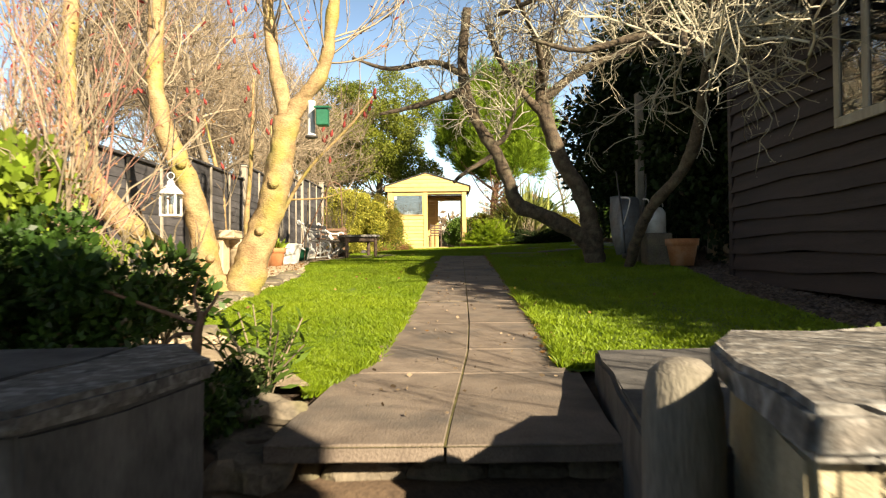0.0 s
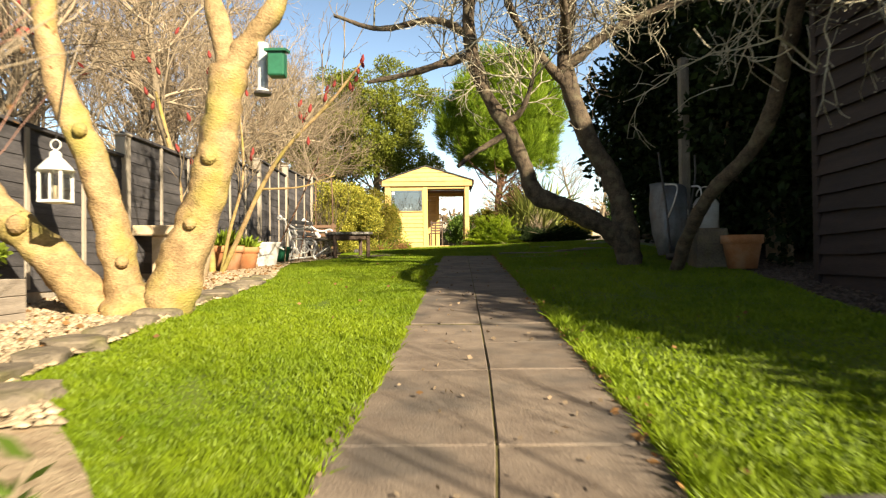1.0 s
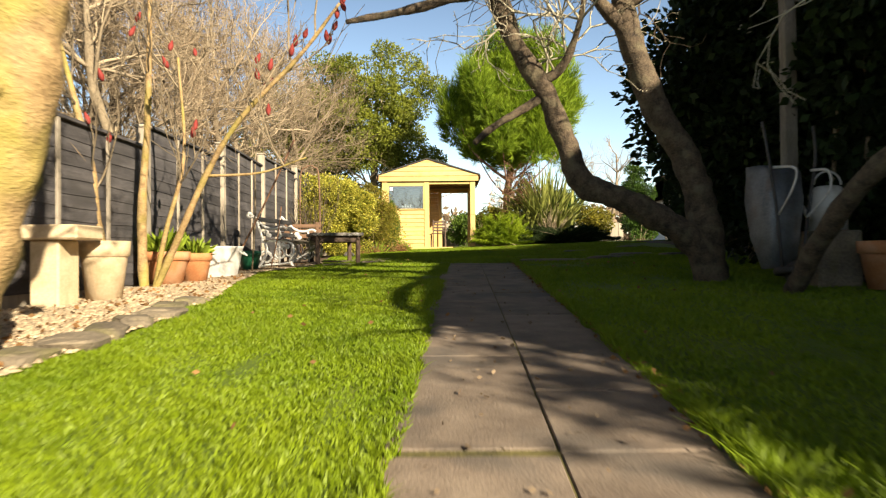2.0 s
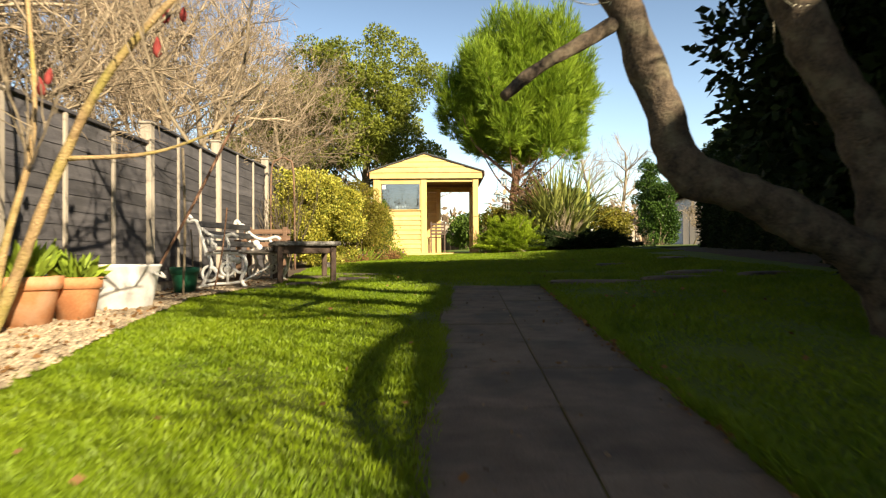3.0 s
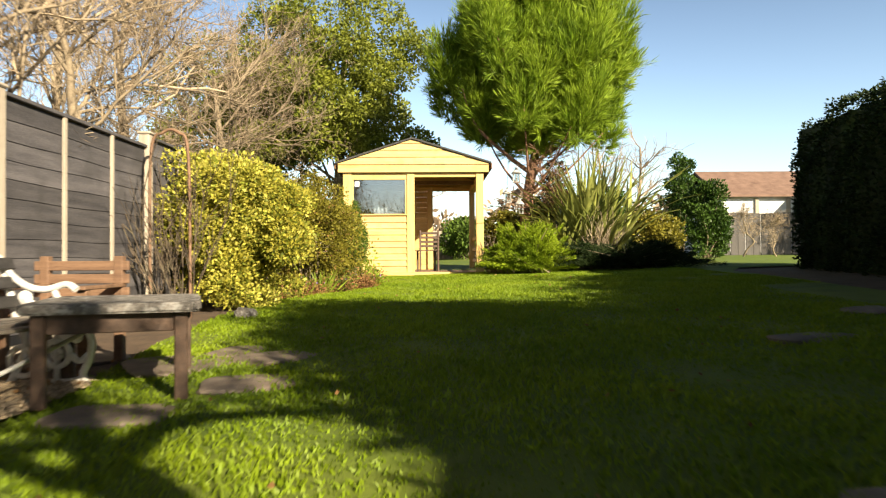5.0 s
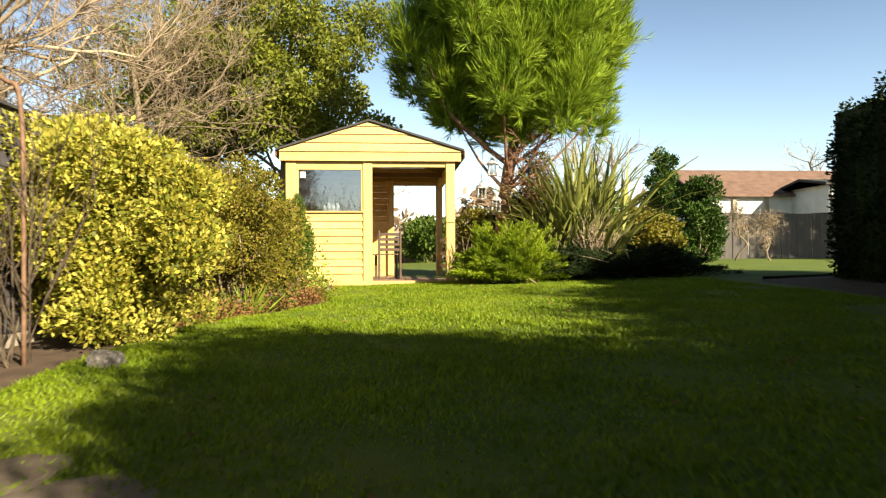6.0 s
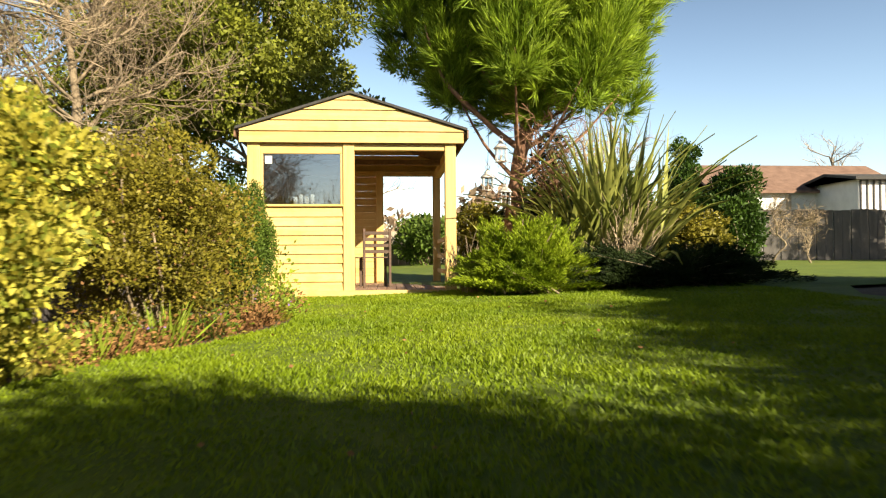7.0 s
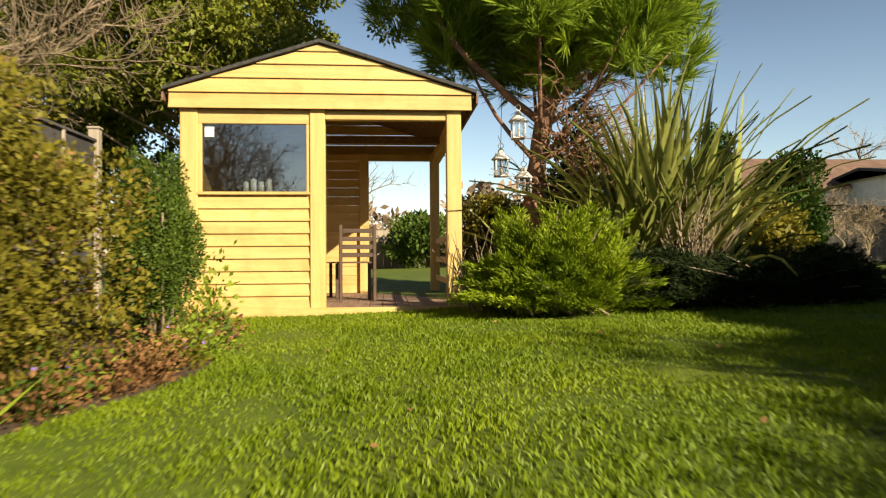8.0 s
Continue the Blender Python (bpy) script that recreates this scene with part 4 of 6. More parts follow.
def bare_tree(x, y, h, seed, spread=1.0, material=M_PALE, stems=1, label="bare winter tree with fine tan twigs", haze=6500, depth=3):
    t = empty("tree", x, y, ground_z(x, y), label, "tree", "bare trees")
    rnd = random.Random(seed)
    z = ground_z(x, y)
    bm = bmesh.new()
    tw = Twigs()
    for s in range(stems):
        p = [(x + rnd.uniform(-0.2, 0.2), y + rnd.uniform(-0.2, 0.2), z - 0.1)]
        for k in range(1, 6):
            p.append((p[-1][0] + rnd.uniform(-0.25, 0.25) * spread, p[-1][1] + rnd.uniform(-0.25, 0.25) * spread, z + h * 0.15 * k))
        _, q = limb(bm, p, 0.02 * h, 0.006 * h, 7, 3, 0.1, seed + s)
        for k in range(16):
            i = rnd.randrange(len(q) // 4, len(q))
            tw.grow(rnd, q[i], (rnd.uniform(-1, 1), rnd.uniform(-1, 1), rnd.uniform(0.1, 0.9)), h * 0.2 * rnd.uniform(0.7, 1.3) * spread, 0.005 * h, depth, 0.3, 0.1, 4, 0.8, 0.62, 0.005)
    part("trunk", bm, M_TWIG, t)
    tagged(tw.make("branch", material, t), kind="stuff")
    if haze:
        rng = np.random.default_rng(seed)
        c = np.array([tuple(p) for p, d in tw.tips])
        c = c[rng.integers(0, len(c), haze)] + rng.normal(size=(haze, 3)) * 0.12
        tagged(leaves("fine_twig", c, 0.007, L_HAZE, t, rng, 30.0), kind="stuff")
    return t


for i, (x, y, h, sp) in enumerate([(-4.6, 8.5, 5.0, 1.2), (-4.4, 12.0, 5.2, 1.3), (-5.6, 15, 6.5, 1.2), (-5.2, 18, 6.0, 1.2), (-7.5, 20, 8, 1.1), (-5.6, 22.5, 6.4, 1.2), (-4.9, 25.5, 6.0, 1.2), (-8.5, 26, 8.5, 1.1), (-4.6, 20.3, 5.6, 1.3), (-6.4, 12.5, 6.0, 1.2), (-6.5, 17, 7.2, 1.2), (-4.2, 16.4, 4.6, 1.3)]):
    bare_tree(x, y, h, 100 + i, sp, M_PALE if i % 2 else M_TWIG)


def leafy(name, centre, radii, n_clumps, clump, n_leaves, size, material, label, category, seed, trunk=None, bark=None, low=-1.0, length=1.8, shell=0.5, flatten=0.8, upward=0.0, group="", second=None):
    """A bush or crown of many leaves in uneven clumps."""
    rng = np.random.default_rng(seed)
    x, y, z = centre
    t = empty(name, x, y, ground_z(x, y), label, category, group)
    cl = clumps_in(rng, centre, radii, n_clumps, clump, flatten, low)
    c, d = in_clumps(rng, cl, n_leaves, shell)
    keep = c[:, 2] > grounds(c[:, 0], c[:, 1]) + 0.02
    c, d = c[keep], d[keep]
    d[:, 2] += upward
    leaves("crown" if trunk else "foliage", c, size, material, t, rng, length, dirs=d, jitter=0.7)
    if second:
        c, d = in_clumps(rng, cl, second[1], shell * 0.8)
        keep = c[:, 2] > grounds(c[:, 0], c[:, 1]) + 0.02
        leaves("foliage", c[keep], size, second[0], t, rng, length, dirs=d[keep], jitter=0.7, label=second[2])
    bm = bmesh.new()
    rnd = random.Random(seed)
    g = ground_z(x, y)
    if trunk:
        _, q = limb(bm, trunk[0], trunk[1], trunk[2], 9, 4, 0.08, seed)
        tops = [q[i] for i in range(len(q) // 3, len(q))]
    else:
        tops = [Vector((x + rnd.uniform(-0.2, 0.2) * radii[0], y + rnd.uniform(-0.2, 0.2) * radii[1], g)) for _ in range(6)]
    for k in range(0, len(cl), max(1, len(cl) // 24)):
        e = Vector(cl[k][:3])
        s = rnd.choice(tops)
        mid = (s + e) / 2 + Vector((rnd.uniform(-0.1, 0.1), rnd.uniform(-0.1, 0.1), rnd.uniform(-0.15, 0.05))) * max(radii)
        tube(bm, spline([s, mid, e], 3), [max(0.008, (trunk[2] if trunk else 0.02) * w) for w in (0.8, 0.75, 0.7, 0.6, 0.5, 0.4, 0.3)], 5)
    tagged(part("trunk" if trunk else "stem", bm, bark or M_TWIG, t), kind="" if trunk else "stuff")
    return t


# pine, evergreen and shrubs round the summerhouse
def pine():
    rng = np.random.default_rng(31)
    t = empty("pine_tree", 1.8, 25.6, 1.2, "broad bright green pine with red-brown trunk", "tree")
    bm = bmesh.new()
    _, q = limb(bm, [(1.85, 25.6, 1.1), (1.82, 25.6, 2.2), (1.95, 25.6, 3.2), (2.2, 25.6, 4.6), (2.3, 25.6, 6.6)], 0.16, 0.05, 12, 5, 0.1, 3)
    rnd = random.Random(3)
    # upright plumes over an egg-shaped crown that hangs lower on one side
    cl = []
    while len(cl) < 78:
        d = rng.normal(size=3)
        d /= np.linalg.norm(d)
        r = (0.42 + 0.5 * rng.random() ** 0.55) * (1 + 0.14 * math.sin(5 * d[0] + 3 * d[2] + 1) * math.cos(4 * d[1]))
        x, y, z = 2.22 + 2.15 * r * d[0], 25.6 + 1.9 * r * d[1], 5.35 + 1.95 * r * d[2]
        if z < 4.5 - 0.26 * (x - 1.2):
            continue
        if any(abs(x - c[0]) + abs(y - c[1]) + 0.6 * abs(z - c[2]) < 0.52 for c in cl):
            continue
        w = rng.uniform(0.22, 0.34)
        cl.append((x, y, z, w, w, w * rng.uniform(1.5, 2.3)))
    cl += [(1.9 + rng.normal() * 0.55, 25.6 + rng.normal() * 0.4, 4.15 + rng.normal() * 0.3, 0.3, 0.3, 0.4) for _ in range(12)]
    for c in cl[::3]:
        e = Vector(c[:3])
        s = q[min(len(q) - 1, max(6, int(len(q) * (e.z - 2.0) / 5.2)))]
        tube(bm, spline([s, (s + e) / 2 + Vector((0, 0, -0.18)), e], 3), [0.04, 0.034, 0.028, 0.024, 0.019, 0.015, 0.01], 5)
    limb(bm, [(1.95, 25.6, 3.25), (1.35, 25.4, 3.66), (0.72, 25.2, 4.24), (0.45, 25.05, 4.95)], 0.06, 0.014, 7, 4, 0.06, 8)
    part("trunk", bm, M_PINEBARK, t)
    tufts("crown", rng, cl, 12500, 24, 0.22, 0.013, L_NEEDLE, t, 0.28, 1.3, 0.6)
    tw = Twigs()
    for k in range(46):
        tw.grow(rnd, (2.2 + rnd.uniform(-0.2, 0.2), 25.3, rnd.uniform(2.3, 3.6)), (rnd.uniform(-0.5, 1), rnd.uniform(-1, 0.2), rnd.uniform(-0.2, 0.8)), rnd.uniform(0.4, 0.8), 0.012, 2, 0.3, 0.0, 3, 0.7, 0.6, 0.004)
    tagged(tw.make("dead_twig", M_PINEBARK, t), kind="stuff")
    return t


pine()
leafy("evergreen_tree", (-2.9, 29.5, 5.8), (3.3, 2.6, 3.3), 120, 0.55, 78000, 0.055, L_EVER, "tall evergreen tree with dark dense foliage", "tree", 41,
      ([(-2.6, 29.5, 1.0), (-2.7, 29.5, 3.5), (-2.5, 29.5, 7.5)], 0.22, 0.05), M_TWIG)
leafy("evergreen_tree", (-6.0, 31, 4.8), (2.6, 2.2, 3.2), 80, 0.6, 40000, 0.06, L_EVER, "tall evergreen tree with dark dense foliage", "tree", 42,
      ([(-6, 31, 1.0), (-6.1, 31, 3.5), (-5.9, 31, 7)], 0.2, 0.05), M_TWIG)
leafy("golden_shrub", (-2.40, 18.6, 1.80), (0.92, 0.85, 1.02), 110, 0.22, 45000, 0.026, L_GOLD, "rounded golden variegated evergreen shrub", "shrub", 51, upward=0.4, second=(L_EVER, 20000, "greener inner leaves"))
leafy("green_shrub", (-2.1, 20.9, 1.78), (0.92, 0.95, 1.0), 150, 0.22, 50000, 0.02, L_OLIVE, "loose olive green shrub beside the golden one", "shrub", 52, upward=0.5, second=(L_BROWN, 1800, "russet dead leaves among the green"))
leafy("upright_shrub", (-1.60, 22.6, 1.74), (0.30, 0.30, 0.66), 60, 0.10, 46000, 0.015, L_MID, "narrow upright dark green shrub", "shrub", 53, upward=0.9, flatten=2.6)


def juniper(x, y, rx, ry, rz, boughs, material, label, seed):
    """Spreading conifer: layered boughs that rise outwards, each a feathered, drooping spray."""
    g = ground_z(x, y)
    t = empty("juniper", x, y, g, label, "shrub")
    rng = np.random.default_rng(seed)
    bm = bmesh.new()
    c, d = [], []
    for k in range(boughs):
        a, rise = rng.random() * 6.283, rng.uniform(0.05, 1.0) ** 1.2
        reach = rng.uniform(0.65, 1.05) * (1 - 0.45 * rise)
        start = np.array((x + rng.normal() * 0.22 * rx, y + rng.normal() * 0.22 * ry, g + 0.05))
        tip = np.array((x + rx * reach * math.cos(a), y + ry * reach * math.sin(a), g + 0.12 + rz * rise))
        way = tip - start
        side = np.cross(way, (0, 0, 1.0))
        side /= np.linalg.norm(side) + 1e-9
        way /= np.linalg.norm(way) + 1e-9
        long = np.linalg.norm(tip - start)
        if k % 3 == 0:
            tube(bm, spline([start, (start + tip) / 2 + np.array((0, 0, 0.04)), tip], 3), [0.014, 0.013, 0.012, 0.01, 0.008, 0.006, 0.004], 5)
        n = 520
        f = 0.3 + 0.75 * rng.random(n) ** 0.8
        w = rng.uniform(-1, 1, n)
        spread = 0.26 * np.clip(1.12 - f, 0.05, 1) ** 0.7
        p = start + way * (f * long)[:, None] + side * (w * spread)[:, None]
        p[:, 2] += 0.07 * np.sin(f * 3.1) - 0.10 * np.abs(w) * spread / 0.2 + rng.normal(size=n) * 0.016
        c.append(p)
        d.append(way + side * (0.9 * w)[:, None] + np.array((0, 0, 0.12)))
    c, d = np.concatenate(c), np.concatenate(d)
    keep = c[:, 2] > grounds(c[:, 0], c[:, 1]) + 0.02
    leaves("foliage", c[keep], 0.009, material, t, rng, 6.0, dirs=d[keep], jitter=0.3)
    tagged(part("stem", bm, M_TWIG, t), kind="stuff")
    return t


juniper(1.6, 23.35, 0.98, 0.66, 0.80, 170, L_JUNI, "spreading bright green juniper", 54)
# the second juniper's shade is painted in with the dark leaf colour
juniper(3.3, 23.4, 1.75, 0.8, 0.42, 190, L_DARK, "low spreading juniper, its shade put into the dark leaf colour", 55)


def flax(x, y, n, long, seed):
    z = ground_z(x, y)
    t = empty("flax_plant", x, y, z, "large clump of arching sword-shaped flax leaves", "plant")
    rng = np.random.default_rng(seed)
    for i in range(n):
        V, F = [], []
        a = rng.random() * 6.283
        tilt = abs(rng.normal()) * 0.5 + 0.04
        L = long * rng.uniform(0.6, 1.15)
        w = rng.uniform(0.030, 0.058)
        p = np.array((x + rng.normal() * 0.25, y + rng.normal() * 0.25, z))
        d = np.array((math.cos(a) * math.sin(tilt), math.sin(a) * math.sin(tilt), math.cos(tilt)))
        side = np.array((-math.sin(a), math.cos(a), 0))
        m = 7
        for k in range(m + 1):
            ww = w * (0.75 + 0.5 * k / m if k < m * 0.5 else 1.8 * (1 - k / m) * 1.1 + 0.04)
            V += [p - side * ww, p + np.array((0, 0, -0.35 * w)), p + side * ww]
            d = d + np.array((math.cos(a), math.sin(a), 0)) * 0.11 * tilt + np.array((0, 0, -0.13 * (k / m) ** 2 * (1 + tilt * 2)))
            d /= np.linalg.norm(d)
            p = p + d * L / m
        for k in range(m):
            b = 3 * k
            F += [(b, b + 1, b + 4, b + 3), (b + 1, b + 2, b + 5, b + 4)]
        soup("leaf", np.array(V), np.array(F), L_FLAX, t)
    return t


flax(3.05, 24.75, 310, 2.3, 61)
flax(2.3, 24.6, 60, 1.3, 62)

for i, (x, y, z, rx, rz, m) in enumerate([(2.5, 26.6, 2.4, 0.75, 1.3, L_DARK), (3.6, 26.4, 2.2, 0.9, 1.0, L_BAY), (4.6, 25.6, 1.9, 0.6, 0.6, L_OLIVE), (1.5, 27.3, 1.9, 0.5, 0.7, L_OLIVE)]):
    leafy("backing_shrub", (x, y, z), (rx, 0.5, rz), 50, 0.22, 9000, 0.04, m, "dense evergreen shrub behind the flax and pine", "shrub", 560 + i, group="backing shrubs")

# hedge and dark evergreens on the right


def hedge():
    t = empty("hedge", 5.6, 17, 1.2, "tall clipped dark evergreen hedge in shade", "hedge")
    rng = np.random.default_rng(71)
    n = 60000
    c, d = [], []
    y = rng.uniform(9.0, 22.0, n)
    s = rng.random(n)
    xl = np.interp(y, (9, 14, 19, 22), (4.7, 5.0, 5.35, 5.75))
    h = grounds(xl, y)
    top = h + 2.45 - 1.2 * np.clip((y - 21.2) / 0.8, 0, 1) ** 2 * 0.5
    side = rng.random(n) < 0.65
    x = np.where(side, xl + 0.25 * np.clip((s - 0.75) / 0.25, 0, 1) ** 2, xl + 0.25 + rng.random(n) * 1.4)
    z = np.where(side, h + s * (top - h), top)
    e = rng.random(n) < 0.12
    y = np.where(e, 22.0 - 0.1 * s, y)
    x = np.where(e, 5.75 + rng.random(n) * 1.6, x)
    z = np.where(e, 1.35 + s * 2.3, z)
    bump = patchy(y + x, z + 0.5 * x)
    c = np.stack([x - 0.14 * bump + rng.normal(size=n) * 0.03, y + rng.normal(size=n) * 0.03, z + 0.12 * bump + rng.normal(size=n) * 0.03], 1)
    d = np.stack([np.where(side, -1.0, 0), np.zeros(n), np.where(side, 0.3, 1.0)], 1)
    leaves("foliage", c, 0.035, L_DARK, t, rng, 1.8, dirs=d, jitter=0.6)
    # solid dark boxes added inside, in place of the hedge's shaded depth
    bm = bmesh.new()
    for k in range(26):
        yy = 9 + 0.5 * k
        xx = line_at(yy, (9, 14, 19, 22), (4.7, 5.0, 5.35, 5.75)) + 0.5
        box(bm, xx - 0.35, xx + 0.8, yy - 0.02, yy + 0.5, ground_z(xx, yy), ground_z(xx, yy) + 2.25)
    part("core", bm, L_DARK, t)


hedge()
# first four stand in view; the others are unseen, added to cast shade
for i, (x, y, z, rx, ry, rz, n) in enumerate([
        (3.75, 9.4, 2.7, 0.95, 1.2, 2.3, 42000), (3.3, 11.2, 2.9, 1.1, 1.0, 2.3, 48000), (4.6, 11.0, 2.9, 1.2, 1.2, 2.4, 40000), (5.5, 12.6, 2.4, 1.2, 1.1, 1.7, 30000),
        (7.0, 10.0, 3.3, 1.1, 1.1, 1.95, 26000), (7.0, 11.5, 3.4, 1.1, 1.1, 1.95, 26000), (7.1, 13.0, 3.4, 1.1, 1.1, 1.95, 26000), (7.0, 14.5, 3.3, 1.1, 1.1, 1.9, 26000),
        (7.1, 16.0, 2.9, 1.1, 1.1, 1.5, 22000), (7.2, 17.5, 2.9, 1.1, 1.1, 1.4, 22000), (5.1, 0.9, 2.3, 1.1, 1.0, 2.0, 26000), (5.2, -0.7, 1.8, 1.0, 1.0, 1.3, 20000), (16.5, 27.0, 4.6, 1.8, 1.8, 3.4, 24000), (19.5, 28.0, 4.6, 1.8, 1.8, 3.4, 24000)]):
    leafy("ivy_and_shade_tree", (x, y, z), (rx, ry, rz), 150, 0.5, n, 0.06, L_DARK, "dark evergreen, ivy-covered where seen, elsewhere added to cast shade", "tree", 72 + i,
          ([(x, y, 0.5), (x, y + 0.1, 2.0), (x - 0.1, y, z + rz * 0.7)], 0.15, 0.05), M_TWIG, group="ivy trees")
leafy("conical_shrub", (8.2, 34, 3.3), (0.5, 0.5, 1.6), 60, 0.24, 12000, 0.05, L_BAY, "tall slim conifer behind the shrub", "shrub", 77, upward=0.6)
leafy("conical_shrub", (7.05, 29, 2.35), (0.55, 0.6, 1.15), 60, 0.24, 16000, 0.045, L_BAY, "dense conical green conifer", "shrub", 74, upward=0.6)
leafy("bay_shrub", (-1.85, 2.75, 0.58), (0.95, 0.6, 0.36), 80, 0.14, 24000, 0.024, L_BAY, "glossy dark green shrub behind the pillar", "shrub", 75, upward=0.3)
# sun on the bay shrub's upper leaves, put in as a lime colour
leafy("bay_shrub_lit_top", (-2.0, 3.05, 1.0), (0.28, 0.3, 0.3), 26, 0.13, 1500, 0.05, L_LIME, "broad-leaved upper part of the bay shrub, lime green for sunlit leaves", "shrub", 78, upward=0.3)

# ---------- unseen wall added behind the camera to cast shade ---
back = part("wall_south", boxed(-1.2, 2.0, -1.6, -1.35, -0.2, 3.0, bevel=0.02), M_STONE)
tagged(back, "plain stone wall, unseen, added to shade the steps and left pillar", "wall", kind="structure")

# ---------- garden bench ----------


def ring(bm, cx, cz, r, thick, y, a0=0.0, a1=360.0, n=18, k=6):
    pts = [(cx + r * math.cos(radians(a0 + (a1 - a0) * i / n)), y, cz + r * math.sin(radians(a0 + (a1 - a0) * i / n))) for i in range(n + 1)]
    return tube(bm, pts, [thick] * (n + 1), k)


def bench_end():
    """Ornate cast end; x runs from the back to the front of the seat, z up."""
    bm = bmesh.new()
    t = 0.017
    tube(bm, spline([(-0.06, 0, 0.82), (-0.10, 0, 0.86), (-0.13, 0, 0.82), (-0.09, 0, 0.79), (-0.02, 0, 0.80), (0.06, 0, 0.70), (0.16, 0, 0.63), (0.28, 0, 0.61), (0.40, 0, 0.64), (0.46, 0, 0.61)], 4), [t * 1.2] * 37, 7)
    tube(bm, spline([(0.0, 0, 0.78), (0.05, 0, 0.62), (0.09, 0, 0.48), (0.10, 0, 0.40)], 4), [t * 1.2] * 13, 7)
    tube(bm, spline([(0.10, 0, 0.42), (0.28, 0, 0.43), (0.48, 0, 0.41), (0.55, 0, 0.33), (0.54, 0, 0.22), (0.50, 0, 0.12), (0.56, 0, 0.03), (0.62, 0, 0.02)], 4), [t * 1.2] * 29, 7)
    tube(bm, spline([(0.13, 0, 0.40), (0.16, 0, 0.28), (0.10, 0, 0.14), (0.05, 0, 0.05), (0.0, 0, 0.02)], 4), [t * 1.2] * 17, 7)
    tube(bm, spline([(0.0, 0, 0.03), (0.2, 0, 0.07), (0.38, 0, 0.08), (0.50, 0, 0.10)], 4), [t] * 13, 7)
    ring(bm, 0.14, 0.19, 0.085, t, 0)
    ring(bm, 0.345, 0.24, 0.075, t, 0)
    ring(bm, 0.345, 0.24, 0.03, t * 0.8, 0, n=12)
    tube(bm, [(0.345, 0, 0.08), (0.345, 0, 0.42)], [t, t], 6)
    tube(bm, spline([(0.16, 0, 0.28), (0.24, 0, 0.17), (0.30, 0, 0.15)], 4), [t] * 9, 6)
    tube(bm, spline([(0.42, 0, 0.24), (0.48, 0, 0.20), (0.53, 0, 0.24)], 4), [t] * 9, 6)
    for cx, cz, r in ((0.15, 0.56, 0.045), (0.19, 0.51, 0.04), (0.40, 0.36, 0.045), (0.46, 0.34, 0.04), (0.33, 0.38, 0.035)):
        rr = bmesh.ops.create_icosphere(bm, subdivisions=2, radius=r)
        bmesh.ops.transform(bm, matrix=pose(cx, 0, cz) @ Matrix.Diagonal((1, 0.45, 1, 1)), verts=rr["verts"])
    tube(bm, spline([(0.34, 0, 0.43), (0.36, 0, 0.52), (0.33, 0, 0.60)], 4), [t] * 9, 6)
    return bm


def garden_bench():
    b = empty("garden_bench", 0, 0, 0, "white ornate cast-iron garden bench with dark weathered slats", "bench")
    for y in (0.0, 1.06):
        e = part("bench_end", bench_end(), M_WHITE, b, "white scrolled cast-iron end")
        e.matrix_basis = pose(0, y, 0)
    for x, z in ((0.16, 0.425), (0.25, 0.44), (0.34, 0.44), (0.43, 0.435), (0.52, 0.42)):
        part("seat_slat", boxed(x - 0.036, x + 0.036, -0.03, 1.09, z, z + 0.022, bevel=0.005), M_OLDWOOD, b)
    for x, z in ((0.10, 0.54), (0.065, 0.65), (0.03, 0.76)):
        part("back_slat", boxed(-0.011, 0.011, -0.03, 1.09, -0.036, 0.036, bevel=0.005, m=pose(x + 0.02, 0, z, 0, -20, 0)), M_IRON, b)
    tube(bm := bmesh.new(), [(0.52, 0, 0.10), (0.50, 1.06, 0.36)], [0.013, 0.013], 6)
    part("brace", bm, M_WHITE, b)
    return b


gb = garden_bench()
gb.matrix_basis = pose(-2.72, 13.50, 0.715, 0, 0, -11) @ Matrix.Diagonal((1, 1, 0.92, 1))


def patio_table():
    t = empty("patio_table", 0, 0, 0, "low table with pale stone top and dark wooden legs", "table")
    part("tabletop", prism([(-0.36, -0.42), (0.34, -0.44), (0.38, -0.36), (0.37, 0.38), (0.30, 0.44), (-0.34, 0.43), (-0.38, 0.36), (-0.39, -0.36)], 0.42, 0.465, 0.01), M_STONE, t, "pale stone top")
    for x in (-0.30, 0.29):
        for y in (-0.35, 0.35):
            part("leg", boxed(x - 0.03, x + 0.03, y - 0.03, y + 0.03, 0, 0.42, bevel=0.006), M_DARKW, t)
        part("apron", boxed(x - 0.015, x + 0.015, -0.32, 0.32, 0.33, 0.42, bevel=0.004), M_DARKW, t)
    for y in (-0.35, 0.35):
        part("apron", boxed(-0.27, 0.26, y - 0.015, y + 0.015, 0.33, 0.42, bevel=0.004), M_DARKW, t)
    return t


pt = patio_table()
pt.matrix_basis = pose(-1.75, 14.28, ground_z(-1.75, 14.28) + 0.03, 0, 0, 18)


